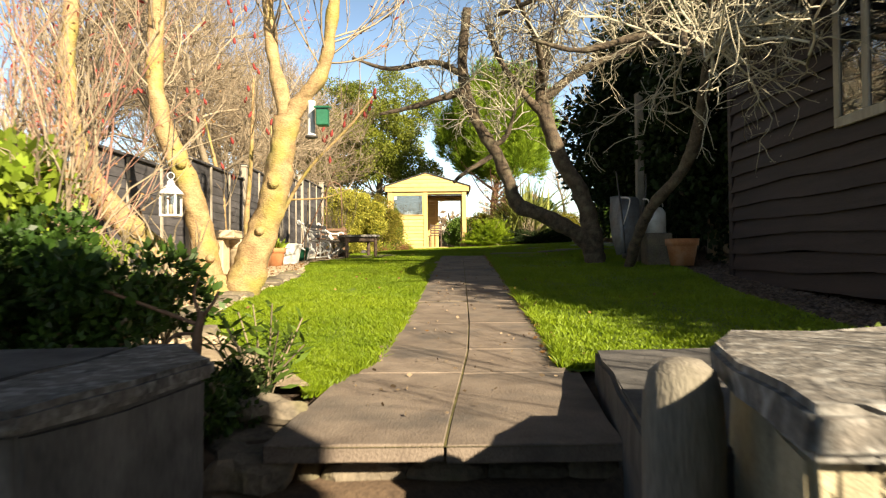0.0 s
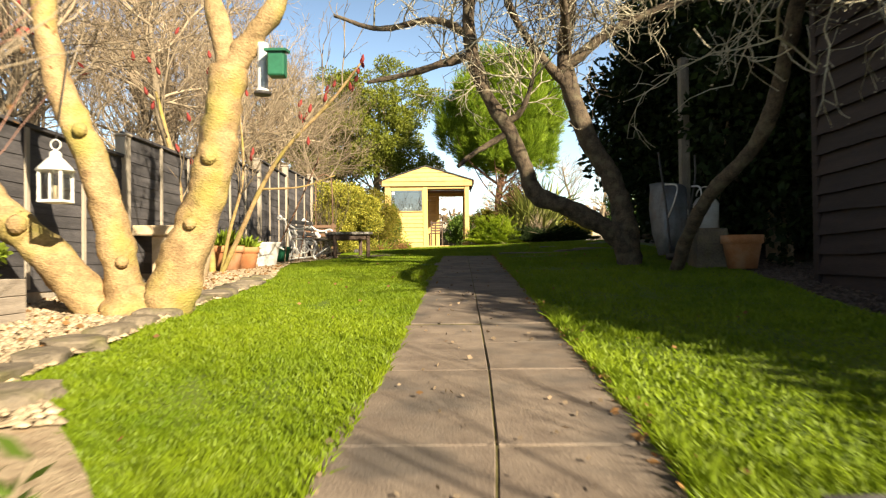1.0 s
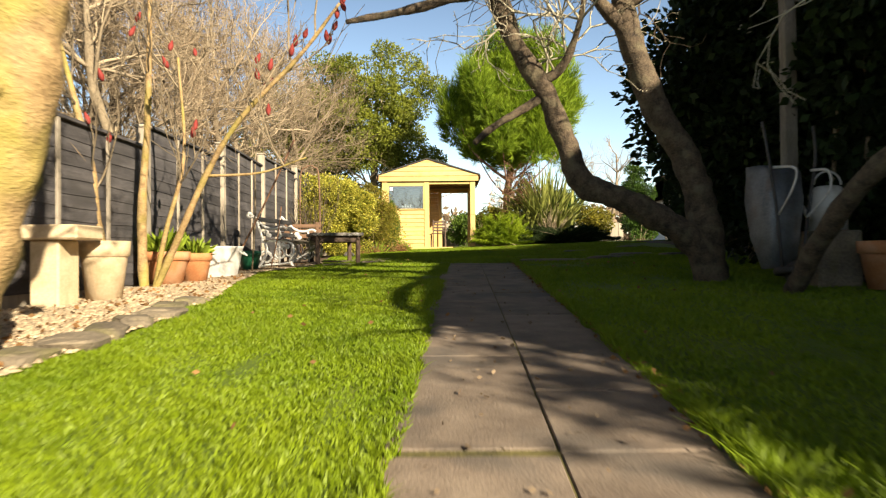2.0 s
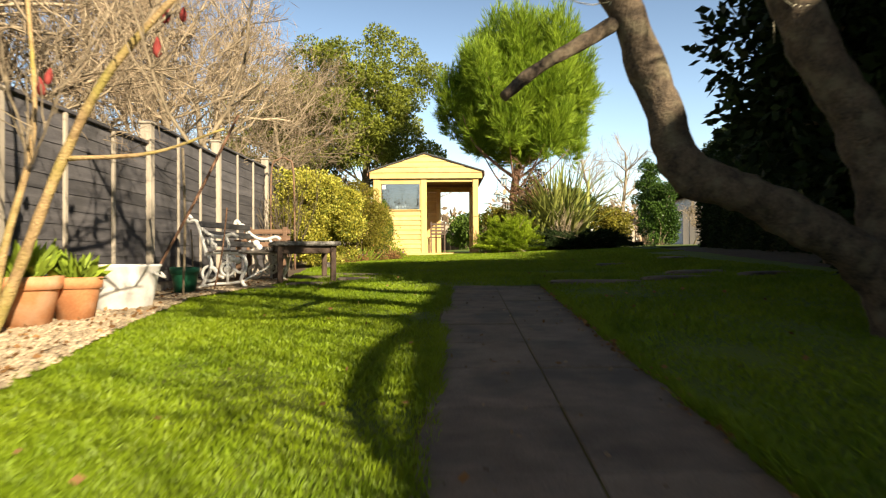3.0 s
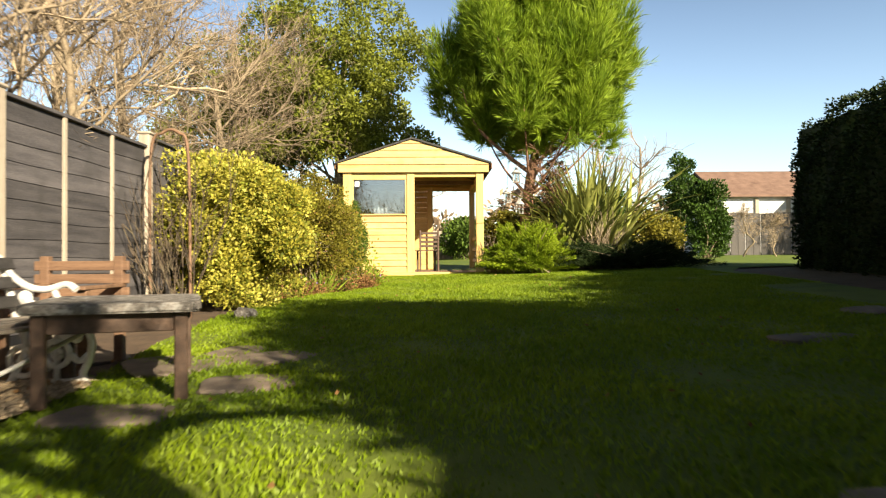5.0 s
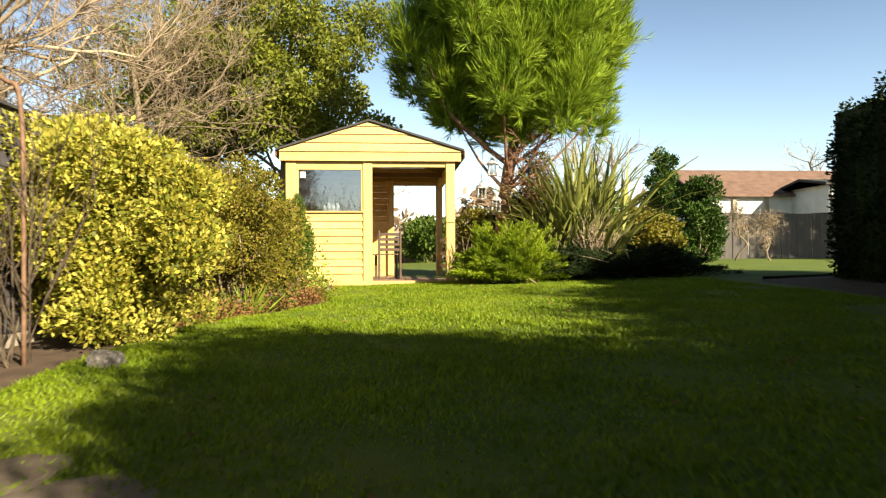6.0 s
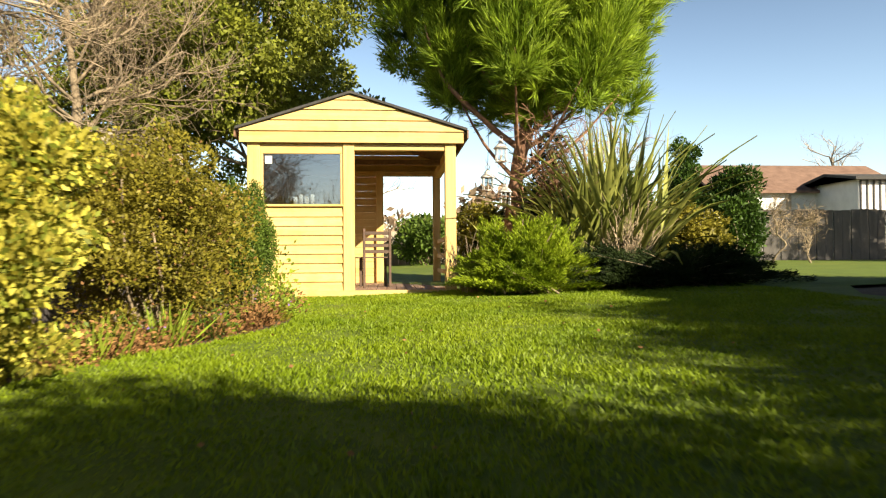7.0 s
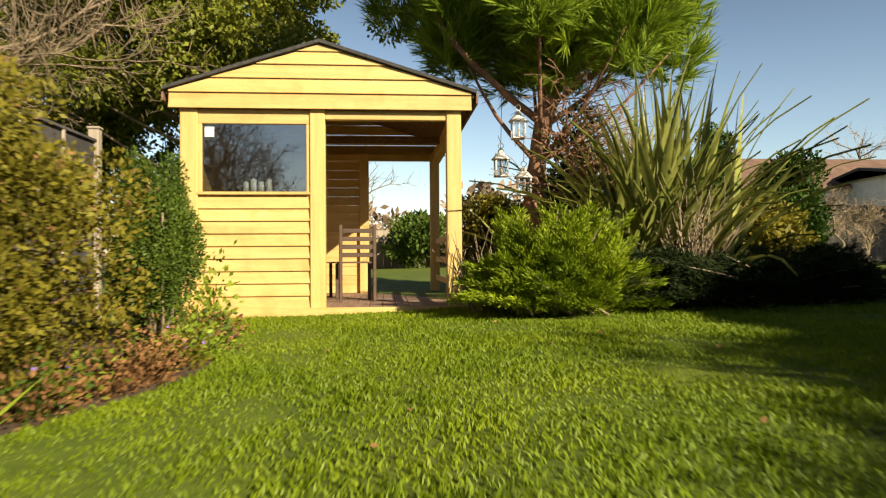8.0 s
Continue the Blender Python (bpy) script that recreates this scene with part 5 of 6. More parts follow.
def wood_bench():
    b = empty("wooden_chair", 0, 0, 0, "reddish-brown slatted wooden garden chair behind the table", "chair")
    for k in range(4):
        part("seat_slat", boxed(0.08 + 0.11 * k, 0.17 + 0.11 * k, 0, 0.64, 0.42, 0.445, bevel=0.005), M_BROWNW, b)
    for k in range(3):
        part("back_slat", boxed(0.02, 0.045, 0, 0.64, 0.54 + 0.11 * k, 0.62 + 0.11 * k, bevel=0.005), M_BROWNW, b)
    for y in (0.04, 0.54):
        part("back_leg", boxed(-0.01, 0.05, y, y + 0.06, 0, 0.88, bevel=0.005), M_BROWNW, b)
        part("front_leg", boxed(0.46, 0.52, y, y + 0.06, 0, 0.62, bevel=0.005), M_BROWNW, b)
        part("armrest", boxed(0.0, 0.56, y - 0.01, y + 0.07, 0.62, 0.65, bevel=0.006), M_BROWNW, b)
    return b


wb = wood_bench()
wb.matrix_basis = pose(-2.72, 15.25, ground_z(-2.4, 15.1) + 0.04, 0, 0, -92) @ Matrix.Diagonal((0.9, 0.95, 0.76, 1))

# patio stones round the table and stepping stones in the lawn
for i, (x, y, sx, sy) in enumerate([(-1.55, 13.75, 0.28, 0.2), (-1.12, 14.30, 0.24, 0.2), (-1.68, 14.95, 0.34, 0.36), (-1.15, 15.03, 0.25, 0.22), (-2.3, 14.3, 0.26, 0.3), (-1.45, 15.3, 0.26, 0.16),
                                    (-2.45, 13.1, 0.3, 0.16), (-2.0, 13.4, 0.22, 0.14), (-2.5, 15.3, 0.3, 0.3)]):
    tagged(part("paving_stone", rock(bmesh.new(), x, y, ground_z(x, y) + 0.03, sx, sy, 0.03, i + 50, i * 17, 0.12), M_SLAB), "irregular buff paving stone set in grass", "paving stone", "patio stones")
for i, (x, y, sx, sy) in enumerate([(1.25, 12.45, 0.42, 0.12), (2.05, 12.5, 0.36, 0.11), (2.45, 13.1, 0.34, 0.13), (2.1, 14.9, 0.3, 0.14), (2.9, 12.6, 0.34, 0.12), (3.2, 16.0, 0.3, 0.2)]):
    tagged(part("stepping_stone", rock(bmesh.new(), x, y, ground_z(x, y) + 0.035, sx, sy, 0.03, i + 70, i * 7, 0.12), M_SLAB), "flat grey stepping stone in the lawn", "stepping stone", "stepping stones")

# stone edging of the left border
for i in range(15):
    y = 3.9 + 0.34 * i
    x = lawn_left(y) - 0.09
    tagged(part("edging_stone", rock(bmesh.new(), x, y, ground_z(x, y) + 0.055, 0.10 + 0.04 * (i % 3 == 0), 0.17, 0.045, i + 90, 10 * (i % 4)), M_ROCK), "buff edging stone between lawn and gravel", "edging stone", "border edging stones")


# ---------- pots ----------
def pot(x, y, r, h, material, label, name="flower_pot", rim=True, plant=None, group="pots"):
    z = ground_z(x, y) + 0.048
    t = empty(name, x, y, z, label, "pot", group)
    prof = [(r * 0.68, 0), (r * 0.9, h * 0.72), (r * 0.92, h * 0.74)]
    prof += [(r, h * 0.75), (r * 1.02, h), (r * 0.92, h), (r * 0.88, h * 0.86)] if rim else [(r, h), (r * 0.95, h), (r * 0.92, h * 0.9)]
    part("body", lathe(prof, 28, at=(x, y, z)), material, t)
    part("compost", lathe([(r * 0.89, h * 0.85), (r * 0.89, h * 0.88), (r * 0.5, h * 0.91)], 20, at=(x, y, z)), M_SOIL, t)
    if plant:
        rng = np.random.default_rng(int(abs(x * 1000)))
        n = plant[1]
        a = rng.random(n) * 6.283
        c = np.stack([x + np.cos(a) * r * 0.5 * rng.random(n), y + np.sin(a) * r * 0.5 * rng.random(n), np.full(n, z + h * 0.9)], 1)
        d = np.stack([np.cos(a) * 0.6, np.sin(a) * 0.6, np.ones(n)], 1)
        leaves("foliage", c, plant[2], plant[0], t, rng, plant[3], dirs=d, jitter=0.35)
    return t


pot(-2.66, 9.05, 0.18, 0.45, M_CREAM, "tall cream glazed clay pot with rounded shoulders")
pot(-2.84, 10.65, 0.23, 0.33, M_TERRA, "wide terracotta pot with broad green leaves", plant=(L_LIME, 150, 0.065, 3.6))
pot(-2.66, 10.95, 0.17, 0.30, M_TERRA, "terracotta pot with green leaves beside a wider one", plant=(L_LIME, 90, 0.06, 3.2))
pot(-2.65, 12.95, 0.14, 0.26, M_GREENP, "plain green plastic pot")
pot(2.95, 8.55, 0.20, 0.33, M_TERRA, "terracotta pot in the shade of the shed")
pot(-2.9, 11.9, 0.12, 0.22, M_STONE, "small pale stone pot beside the tub")
tub_z = ground_z(-2.65, 11.64) + 0.048
tub = empty("tub", -2.65, 11.64, tub_z, "pale galvanised tub with two handles", "tub")
part("body", lathe([(0.205, 0), (0.21, 0.02), (0.275, 0.33), (0.285, 0.34), (0.285, 0.355), (0.268, 0.355), (0.255, 0.26)], 32, at=(-2.65, 11.64, tub_z)), M_ZINC, tub)
part("compost", lathe([(0.25, 0.28), (0.2, 0.30), (0.05, 0.31)], 20, at=(-2.65, 11.64, tub_z)), M_SOIL, tub)
for s in (-1, 1):
    part("handle", tube(bmesh.new(), spline([(-2.65 + s * 0.27, 11.57, tub_z + 0.29), (-2.65 + s * 0.33, 11.64, tub_z + 0.25), (-2.65 + s * 0.27, 11.71, tub_z + 0.29)], 5), [0.009] * 11, 6), M_ZINC, tub)

# stone seat, trough and lantern under the left tree
ss = empty("stone_seat", -3.0, 8.6, 0.5, "pale stone garden seat on two block legs", "bench")
sz = ground_z(-3.0, 8.6)
part("top", boxed(-3.35, -2.55, 8.45, 8.82, sz + 0.52, sz + 0.62, bevel=0.012), M_CREAM, ss)
for x in (-3.22, -2.80):
    part("leg", boxed(x - 0.1, x + 0.1, 8.5, 8.77, sz, sz + 0.52, bevel=0.012), M_CREAM, ss)
tr = empty("trough", -2.75, 5.6, 0.4, "grey wooden trough planter with green plants", "planter")
tz = ground_z(-2.7, 5.6)
for k in range(3):
    part("plank", boxed(-2.5, -2.475, 4.9, 5.75, tz + 0.01 + 0.1 * k, tz + 0.107 + 0.1 * k, bevel=0.004), M_OLDWOOD, tr)
    part("plank", boxed(-2.85, -2.5, 4.9, 4.925, tz + 0.01 + 0.1 * k, tz + 0.107 + 0.1 * k, bevel=0.004), M_OLDWOOD, tr)
    part("plank", boxed(-2.85, -2.5, 5.725, 5.75, tz + 0.01 + 0.1 * k, tz + 0.107 + 0.1 * k, bevel=0.004), M_OLDWOOD, tr)
part("compost", boxed(-2.85, -2.5, 4.93, 5.72, tz + 0.02, tz + 0.26), M_SOIL, tr)
leafy("trough_plant", (-2.68, 5.3, tz + 0.42), (0.18, 0.38, 0.2), 14, 0.1, 2200, 0.03, L_LIME, "low leafy plants in the wooden trough", "plant", 81, upward=0.4)


def lantern(x, y, z, s, label, name="lantern", material=None):
    material = material or M_WHITE
    t = empty(name, x, y, z, label, "lantern")
    w = 0.075 * s
    part("base", boxed(x - w * 1.15, x + w * 1.15, y - w * 1.15, y + w * 1.15, z, z + 0.02 * s, bevel=0.003), material, t)
    for a in (-1, 1):
        for b in (-1, 1):
            part("corner_bar", boxed(x + a * w - 0.008 * s, x + a * w + 0.008 * s, y + b * w - 0.008 * s, y + b * w + 0.008 * s, z + 0.02 * s, z + 0.22 * s), material, t)
        part("pane", boxed(x + a * w * 0.98 - 0.001, x + a * w * 0.98 + 0.001, y - w + 0.01, y + w - 0.01, z + 0.02 * s, z + 0.22 * s), M_PANE, t)
        part("pane", boxed(x - w + 0.01, x + w - 0.01, y + a * w * 0.98 - 0.001, y + a * w * 0.98 + 0.001, z + 0.02 * s, z + 0.22 * s), M_PANE, t)
        part("glazing_bar", boxed(x - 0.004, x + 0.004, y + a * w - 0.004, y + a * w + 0.004, z + 0.02 * s, z + 0.22 * s), material, t)
    bm = lathe([(w * 1.75, 0.22 * s), (w * 1.5, 0.245 * s), (w * 0.8, 0.30 * s), (w * 0.55, 0.315 * s), (w * 0.5, 0.35 * s), (w * 0.1, 0.37 * s)], 8, at=(x, y, z))
    part("roof", bm, material, t)
    bm = bmesh.new()
    ring(bm, x, z + 0.405 * s, 0.035 * s, 0.005 * s, y, n=14, k=5)
    part("hanging_ring", bm, material, t)
    part("candle", lathe([(0.02 * s, 0.02 * s), (0.02 * s, 0.12 * s), (0.004, 0.122 * s)], 12, at=(x, y, z)), M_CREAM, t)
    return t


first_lantern = lantern(-2.16, 5.5, 1.08, 0.80, "white metal lantern with glass panes hanging in the tree")


part("cord", tube(bmesh.new(), [(-2.16, 5.5, 1.42), (-2.22, 5.8, 2.2)], [0.004, 0.004], 5), M_IRON, first_lantern)
# bird feeders
fd = empty("bird_feeder", -1.12, 5.93, 1.78, "clear tube bird feeder hanging from the tree", "bird feeder")
part("tube", lathe([(0.042, 1.79), (0.042, 1.80), (0.032, 1.81), (0.032, 2.06), (0.036, 2.07), (0.036, 2.09), (0.005, 2.10)], 18, at=(-1.12, 5.93, 0)), M_PLASTIC, fd)
part("tray", lathe([(0.05, 1.77), (0.055, 1.78), (0.05, 1.79)], 18, at=(-1.12, 5.93, 0)), M_IRON, fd)
part("hanger", tube(bmesh.new(), [(-1.12, 5.93, 2.09), (-1.12, 5.93, 2.22)], [0.003, 0.003], 5), M_IRON, fd)
fg = empty("bird_feeder", -1.0, 5.86, 2.0, "green box bird feeder under a branch", "bird feeder")
part("box", boxed(-1.06, -0.96, 5.8, 5.9, 1.86, 2.01, bevel=0.008), M_GREENP, fg)
bm = bmesh.new()
box(bm, -0.065, 0.065, -0.07, 0.07, 0, 0.015, m=pose(-1.01, 5.85, 2.012, 8, 0, 0))
part("lid", bm, M_GREENP, fg)


# ---------- wheelbarrow stood on end, watering can, post ----------
def wheelbarrow():
    b = empty("wheelbarrow", 0, 0, 0, "old galvanised wheelbarrow stood upright in the shade", "wheelbarrow")
    bm = bmesh.new()
    rows = [(0.02, -0.20, 0.20, 0.05, 0.16), (0.30, -0.26, 0.26, 0.02, 0.26), (0.62, -0.30, 0.30, 0.0, 0.30), (0.86, -0.31, 0.31, 0.04, 0.26), (0.92, -0.32, 0.32, 0.14, 0.26)]
    lines = [[bm.verts.new(v) for v in ((x0, d1, z), (x0 * 0.75, d0 + 0.03, z), (x0 * 0.6, d0, z), (x1 * 0.6, d0, z), (x1 * 0.75, d0 + 0.03, z), (x1, d1, z))] for z, x0, x1, d0, d1 in rows]
    for a, c in zip(lines, lines[1:]):
        for i in range(5):
            f = bm.faces.new((a[i], a[i + 1], c[i + 1], c[i]))
            f.smooth = True
    r = bmesh.ops.extrude_face_region(bm, geom=bm.faces[:])
    bmesh.ops.translate(bm, vec=(0, 0.006, 0), verts=[g for g in r["geom"] if isinstance(g, bmesh.types.BMVert)])
    bmesh.ops.recalc_face_normals(bm, faces=bm.faces)
    part("tray", bm, M_OLDZINC, b)
    for s in (-1, 1):
        part("handle", tube(bmesh.new(), spline([(s * 0.12, -0.04, 0.0), (s * 0.2, -0.05, 0.5), (s * 0.30, -0.05, 0.95), (s * 0.33, 0.0, 1.25)], 4), [0.016] * 13, 7), M_IRON, b)
        part("leg", tube(bmesh.new(), spline([(s * 0.18, -0.05, 0.45), (s * 0.22, -0.28, 0.62), (s * 0.2, -0.30, 0.78), (s * 0.24, -0.05, 0.85)], 4), [0.012] * 13, 7), M_ZINC, b)
    wheel = part("wheel", lathe([(0.03, -0.03), (0.09, -0.03), (0.10, 0.0), (0.09, 0.03), (0.03, 0.03)], 20), M_IRON, b)
    wheel.matrix_basis = pose(0, -0.06, -0.02, 0, 90, 0)
    part("tyre", ring(bmesh.new(), 0, 0, 0.12, 0.035, 0, n=22, k=8), M_IRON, wheel).matrix_basis = pose(0, 0, 0, 90, 0, 0)
    return b


wbw = wheelbarrow()
wbw.matrix_basis = pose(2.36, 8.75, ground_z(2.3, 8.75) + 0.17, -6, 4, 6) @ Matrix.Diagonal((0.60, 0.9, 0.86, 1))
wc_z = ground_z(2.85, 8.9) + 0.02
wc = empty("watering_can", 2.85, 8.95, wc_z, "dull grey metal watering can with hoop handle", "watering can")
part("body", lathe([(0.13, 0.42), (0.13, 0.68), (0.09, 0.74), (0.07, 0.75)], 20, at=(2.75, 8.95, wc_z)), M_ZINC, wc)
part("plinth", boxed(2.60, 2.92, 8.8, 9.1, wc_z, wc_z + 0.42, bevel=0.015), M_ROCK, wc)
bm = bmesh.new()
ring(bm, 2.75, wc_z + 0.76, 0.10, 0.008, 8.95, 0, 180, 12, 6)
part("handle", bm, M_ZINC, wc)
part("spout", tube(bmesh.new(), [(2.62, 8.95, wc_z + 0.5), (2.45, 8.93, wc_z + 0.75)], [0.02, 0.012], 8), M_ZINC, wc)
tagged(part("timber_post", boxed(2.62, 2.72, 9.3, 9.4, 0.5, 2.95, bevel=0.008), M_POST), "tall weathered timber post among the ivy", "post")
log = part("log", tube(bmesh.new(), spline([(2.55, 11.0, ground_z(2.5, 11) + 0.28), (3.2, 10.9, 1.05), (4.0, 10.7, 1.15)], 4), [0.03, 0.035, 0.04, 0.045, 0.05, 0.05, 0.05, 0.05, 0.05], 8), M_APPLE)
tagged(log, "fallen grey branch lying in the shade", "log")


# ---------- sumac and canes in the left border ----------
def sumac():
    t = empty("sumac", -2.85, 10.2, ground_z(-2.85, 10.2), "small bare tree with leaning stems and red seed heads", "tree")
    lines = [([(-2.80, 10.2, 0.5), (-2.55, 10.1, 0.95), (-2.2, 9.95, 1.6), (-1.85, 9.8, 2.07), (-1.3, 9.7, 2.6), (-0.95, 9.6, 3.0)], 0.038, 0.012),
             ([(-2.9, 10.3, 0.5), (-2.92, 10.3, 1.3), (-2.82, 10.2, 2.2), (-2.75, 10.1, 3.4)], 0.05, 0.02),
             ([(-3.0, 9.9, 0.5), (-3.1, 9.8, 1.2), (-3.1, 9.7, 1.7), (-3.3, 9.6, 2.7)], 0.06, 0.02),
             ([(-2.78, 10.2, 0.5), (-2.62, 10.1, 1.1), (-2.45, 10.1, 1.8), (-2.5, 10.1, 2.7)], 0.025, 0.01),
             ([(-2.2, 9.95, 1.6), (-1.7, 9.9, 1.62), (-1.3, 9.9, 1.75)], 0.015, 0.006)]
    tw = Twigs()
    rnd = random.Random(91)
    for i, (p, a, b) in enumerate(lines):
        bm = bmesh.new()
        _, q = limb(bm, p, a, b, 10, 6, 0.0, i + 90)
        part("stem", bm, M_BARK, t)
        for k in range(5 if i != 4 else 2):
            j = rnd.randrange(len(q) // 2, len(q))
            tw.grow(rnd, q[j], (rnd.uniform(-0.6, 0.9), rnd.uniform(-1, 0.5), rnd.uniform(0.1, 0.9)), rnd.uniform(0.5, 1.0), 0.011, 2, 0.22, 0.15, 3, 0.7, 0.6, 0.003)
    tagged(tw.make("branch", M_TWIG, t), kind="stuff")
    tips = rnd.sample(tw.tips, min(40, len(tw.tips)))
    me = bpy.data.meshes.new("seed_head")
    sb = lathe([(0.004, 0), (0.02, 0.02), (0.024, 0.05), (0.012, 0.09), (0.003, 0.11)], 7)
    sb.to_mesh(me)
    sb.free()
    me.materials.append(L_RED)
    for p, d in tips:
        o = new("seed_head", me)
        o.parent = t
        o.matrix_parent_inverse = t.matrix_basis.inverted()
        o.matrix_basis = Matrix.Translation(p) @ pose(0, 0, 0, rnd.uniform(-25, 25), rnd.uniform(-25, 25), 0)
    return t


sumac()
for i, (a, b, r) in enumerate([((-2.52, 12.55, 0.66), (-2.35, 12.1, 2.0), 0.012), ((-2.45, 13.2, 0.7), (-2.25, 13.0, 1.55), 0.008), ((-2.72, 13.3, 0.7), (-2.7, 13.25, 1.35), 0.008), ((-2.55, 11.6, 0.63), (-1.9, 12.2, 2.3), 0.012)]):
    c = part("cane", tube(bmesh.new(), spline([a, ((a[0] + b[0]) / 2 + 0.02, (a[1] + b[1]) / 2, (a[2] + b[2]) / 2), b], 4), [r] * 9, 6), M_PINEBARK if i % 2 else M_PALE)
    tagged(c, "leaning bare brown stem in the border", "stem", "border stems")


def twiggy(name, x, y, n, h, spread, seed, material, label, hue=None, depth=1):
    """A bare shrub of many upright stems."""
    z = ground_z(x, y)
    t = empty(name, x, y, z, label, "shrub")
    tw = Twigs()
    rnd = random.Random(seed)
    for k in range(n):
        a = rnd.random() * 6.283
        tw.grow(rnd, (x + rnd.uniform(-0.15, 0.15), y + rnd.uniform(-0.15, 0.15), z), (math.cos(a) * spread, math.sin(a) * spread, 1), h * rnd.uniform(0.6, 1.1), 0.010, depth, 0.12, 0.06, 4, 0.5, 0.5, 0.0025)
    tagged(tw.make("branch", material, t), kind="stuff")
    if hue:
        tips = np.array([tuple(p) for p, d in tw.tips])
        rng = np.random.default_rng(seed)
        c = tips[rng.integers(0, len(tips), 500)] + rng.normal(size=(500, 3)) * 0.05
        tagged(leaves("bud", c, 0.011, hue, t, rng, 2.2), kind="stuff")
    return t


twiggy("bare_shrub", -1.95, 3.3, 24, 1.15, 0.35, 5, M_PALE, "bare shrub with many pinkish-tan upright stems", L_BROWN, 2)
twiggy("bare_shrub", -2.45, 4.1, 24, 1.4, 0.3, 6, M_REDTWIG, "bare shrub with many pinkish-tan upright stems", L_RED, 2)
twiggy("bare_shrub", -1.3, 3.0, 8, 0.55, 0.4, 7, M_PALE, "small dry twiggy shrub behind the pillar", None, 2)
twiggy("bare_shrub", 2.3, 0.2, 10, 1.9, 0.5, 15, M_TWIG, "tall bare shrub arching over the pillar", None, 2)
twiggy("bare_shrub", 0.60, 0.72, 14, 0.24, 0.22, 14, M_IRON, "dark bare twigs in front of the pillar", None, 2)
pruned = empty("pruned_shrub", -0.95, 2.6, 0.3, "short pruned dark shrub stump with cut branches", "shrub")
bm = bmesh.new()
limb(bm, [(-0.88, 2.5, 0.2), (-0.89, 2.5, 0.42), (-0.87, 2.5, 0.54)], 0.016, 0.013, 8, 4, 0.2, 2)
limb(bm, [(-0.88, 2.5, 0.49), (-1.0, 2.48, 0.54), (-1.20, 2.45, 0.62)], 0.010, 0.006, 7, 4, 0.1, 3)
limb(bm, [(-0.87, 2.5, 0.52), (-0.83, 2.5, 0.57), (-0.81, 2.5, 0.61)], 0.009, 0.005, 7, 4, 0.1, 4)
limb(bm, [(-0.88, 2.5, 0.46), (-0.98, 2.52, 0.45), (-1.03, 2.52, 0.38)], 0.007, 0.004, 6, 4, 0.1, 5)
limb(bm, [(-0.88, 2.5, 0.53), (-0.90, 2.5, 0.60), (-0.88, 2.5, 0.66)], 0.008, 0.004, 6, 4, 0.1, 6)
part("stump", bm, M_BROWNW, pruned)
for i, (x, y, h, n) in enumerate([(-0.62, 2.42, 0.36, 60), (-0.70, 2.5, 0.28, 40)]):
    z = ground_z(x, y)
    t = empty("leafy_plant", x, y, z, "dark green narrow-leaved plant at the path's start", "plant", "path plants")
    rng = np.random.default_rng(i + 300)
    tw = Twigs()
    c, d = [], []
    for k in range(9):
        a = k * 0.7 + rng.random()
        tip = np.array((x + 0.14 * math.cos(a), y + 0.14 * math.sin(a), z + h * rng.uniform(0.6, 1.1)))
        tw.add([(x, y, z), (x + 0.05 * math.cos(a), y + 0.05 * math.sin(a), z + h * 0.4), tuple(tip)], 0.005, 0.003)
        for j in range(16):
            f = 0.35 + 0.65 * j / 15
            c.append(np.array((x, y, z)) * (1 - f) + tip * f)
            b = j * 2.4
            d.append((math.cos(b), math.sin(b), 0.5))
    tagged(tw.make("stem", M_TWIG, t), kind="stuff")
    leaves("foliage", np.array(c), 0.016, L_MID, t, rng, 4.2, dirs=np.array(d), jitter=0.2)
leafy("trailing_plant", (-0.74, 2.12, 0.30), (0.16, 0.24, 0.10), 16, 0.06, 3000, 0.013, L_BAY, "trailing dark green plant over the edging", "plant", 85)
leafy("ground_cover", (-0.75, 2.25, 0.27), (0.2, 0.3, 0.1), 14, 0.08, 2600, 0.014, L_DARK, "low dark ground cover between rocks", "plant", 83)
leafy("wall_plant", (1.25, 2.2, 0.42), (0.14, 0.12, 0.12), 8, 0.05, 260, 0.018, L_LIME, "small yellow-green sprig on the wall", "plant", 84, upward=0.6)

# ---------- bed beside the summerhouse ----------
rng = np.random.default_rng(400)
bed_plants = [(-1.68, 20.25, 0.16, L_LIME, 80, 0.016, 19.0, 1.3), (-1.85, 19.9, 0.2, L_BROWN, 700, 0.02, 2.0, 0.3), (-1.5, 20.6, 0.16, L_MID, 500, 0.02, 2.0, 0.3), (-1.25, 21.5, 0.14, L_BROWN, 600, 0.02, 2.0, 0.3),
              (-1.3, 20.95, 0.14, L_BROWN, 300, 0.02, 1.6, 0.3), (-1.15, 22.0, 0.15, L_LIME, 500, 0.025, 1.8, 0.5), (-1.2, 22.6, 0.14, L_MID, 400, 0.02, 2.5, 0.5), (-1.95, 19.75, 0.16, L_LIME, 60, 0.015, 19.0, 1.3),
              (-2.1, 19.5, 0.2, L_BROWN, 700, 0.02, 2.0, 0.3), (-1.7, 20.3, 0.15, L_BROWN, 600, 0.018, 2.0, 0.3), (-1.35, 23.2, 0.17, L_LIME, 420, 0.035, 1.7, 0.8)]
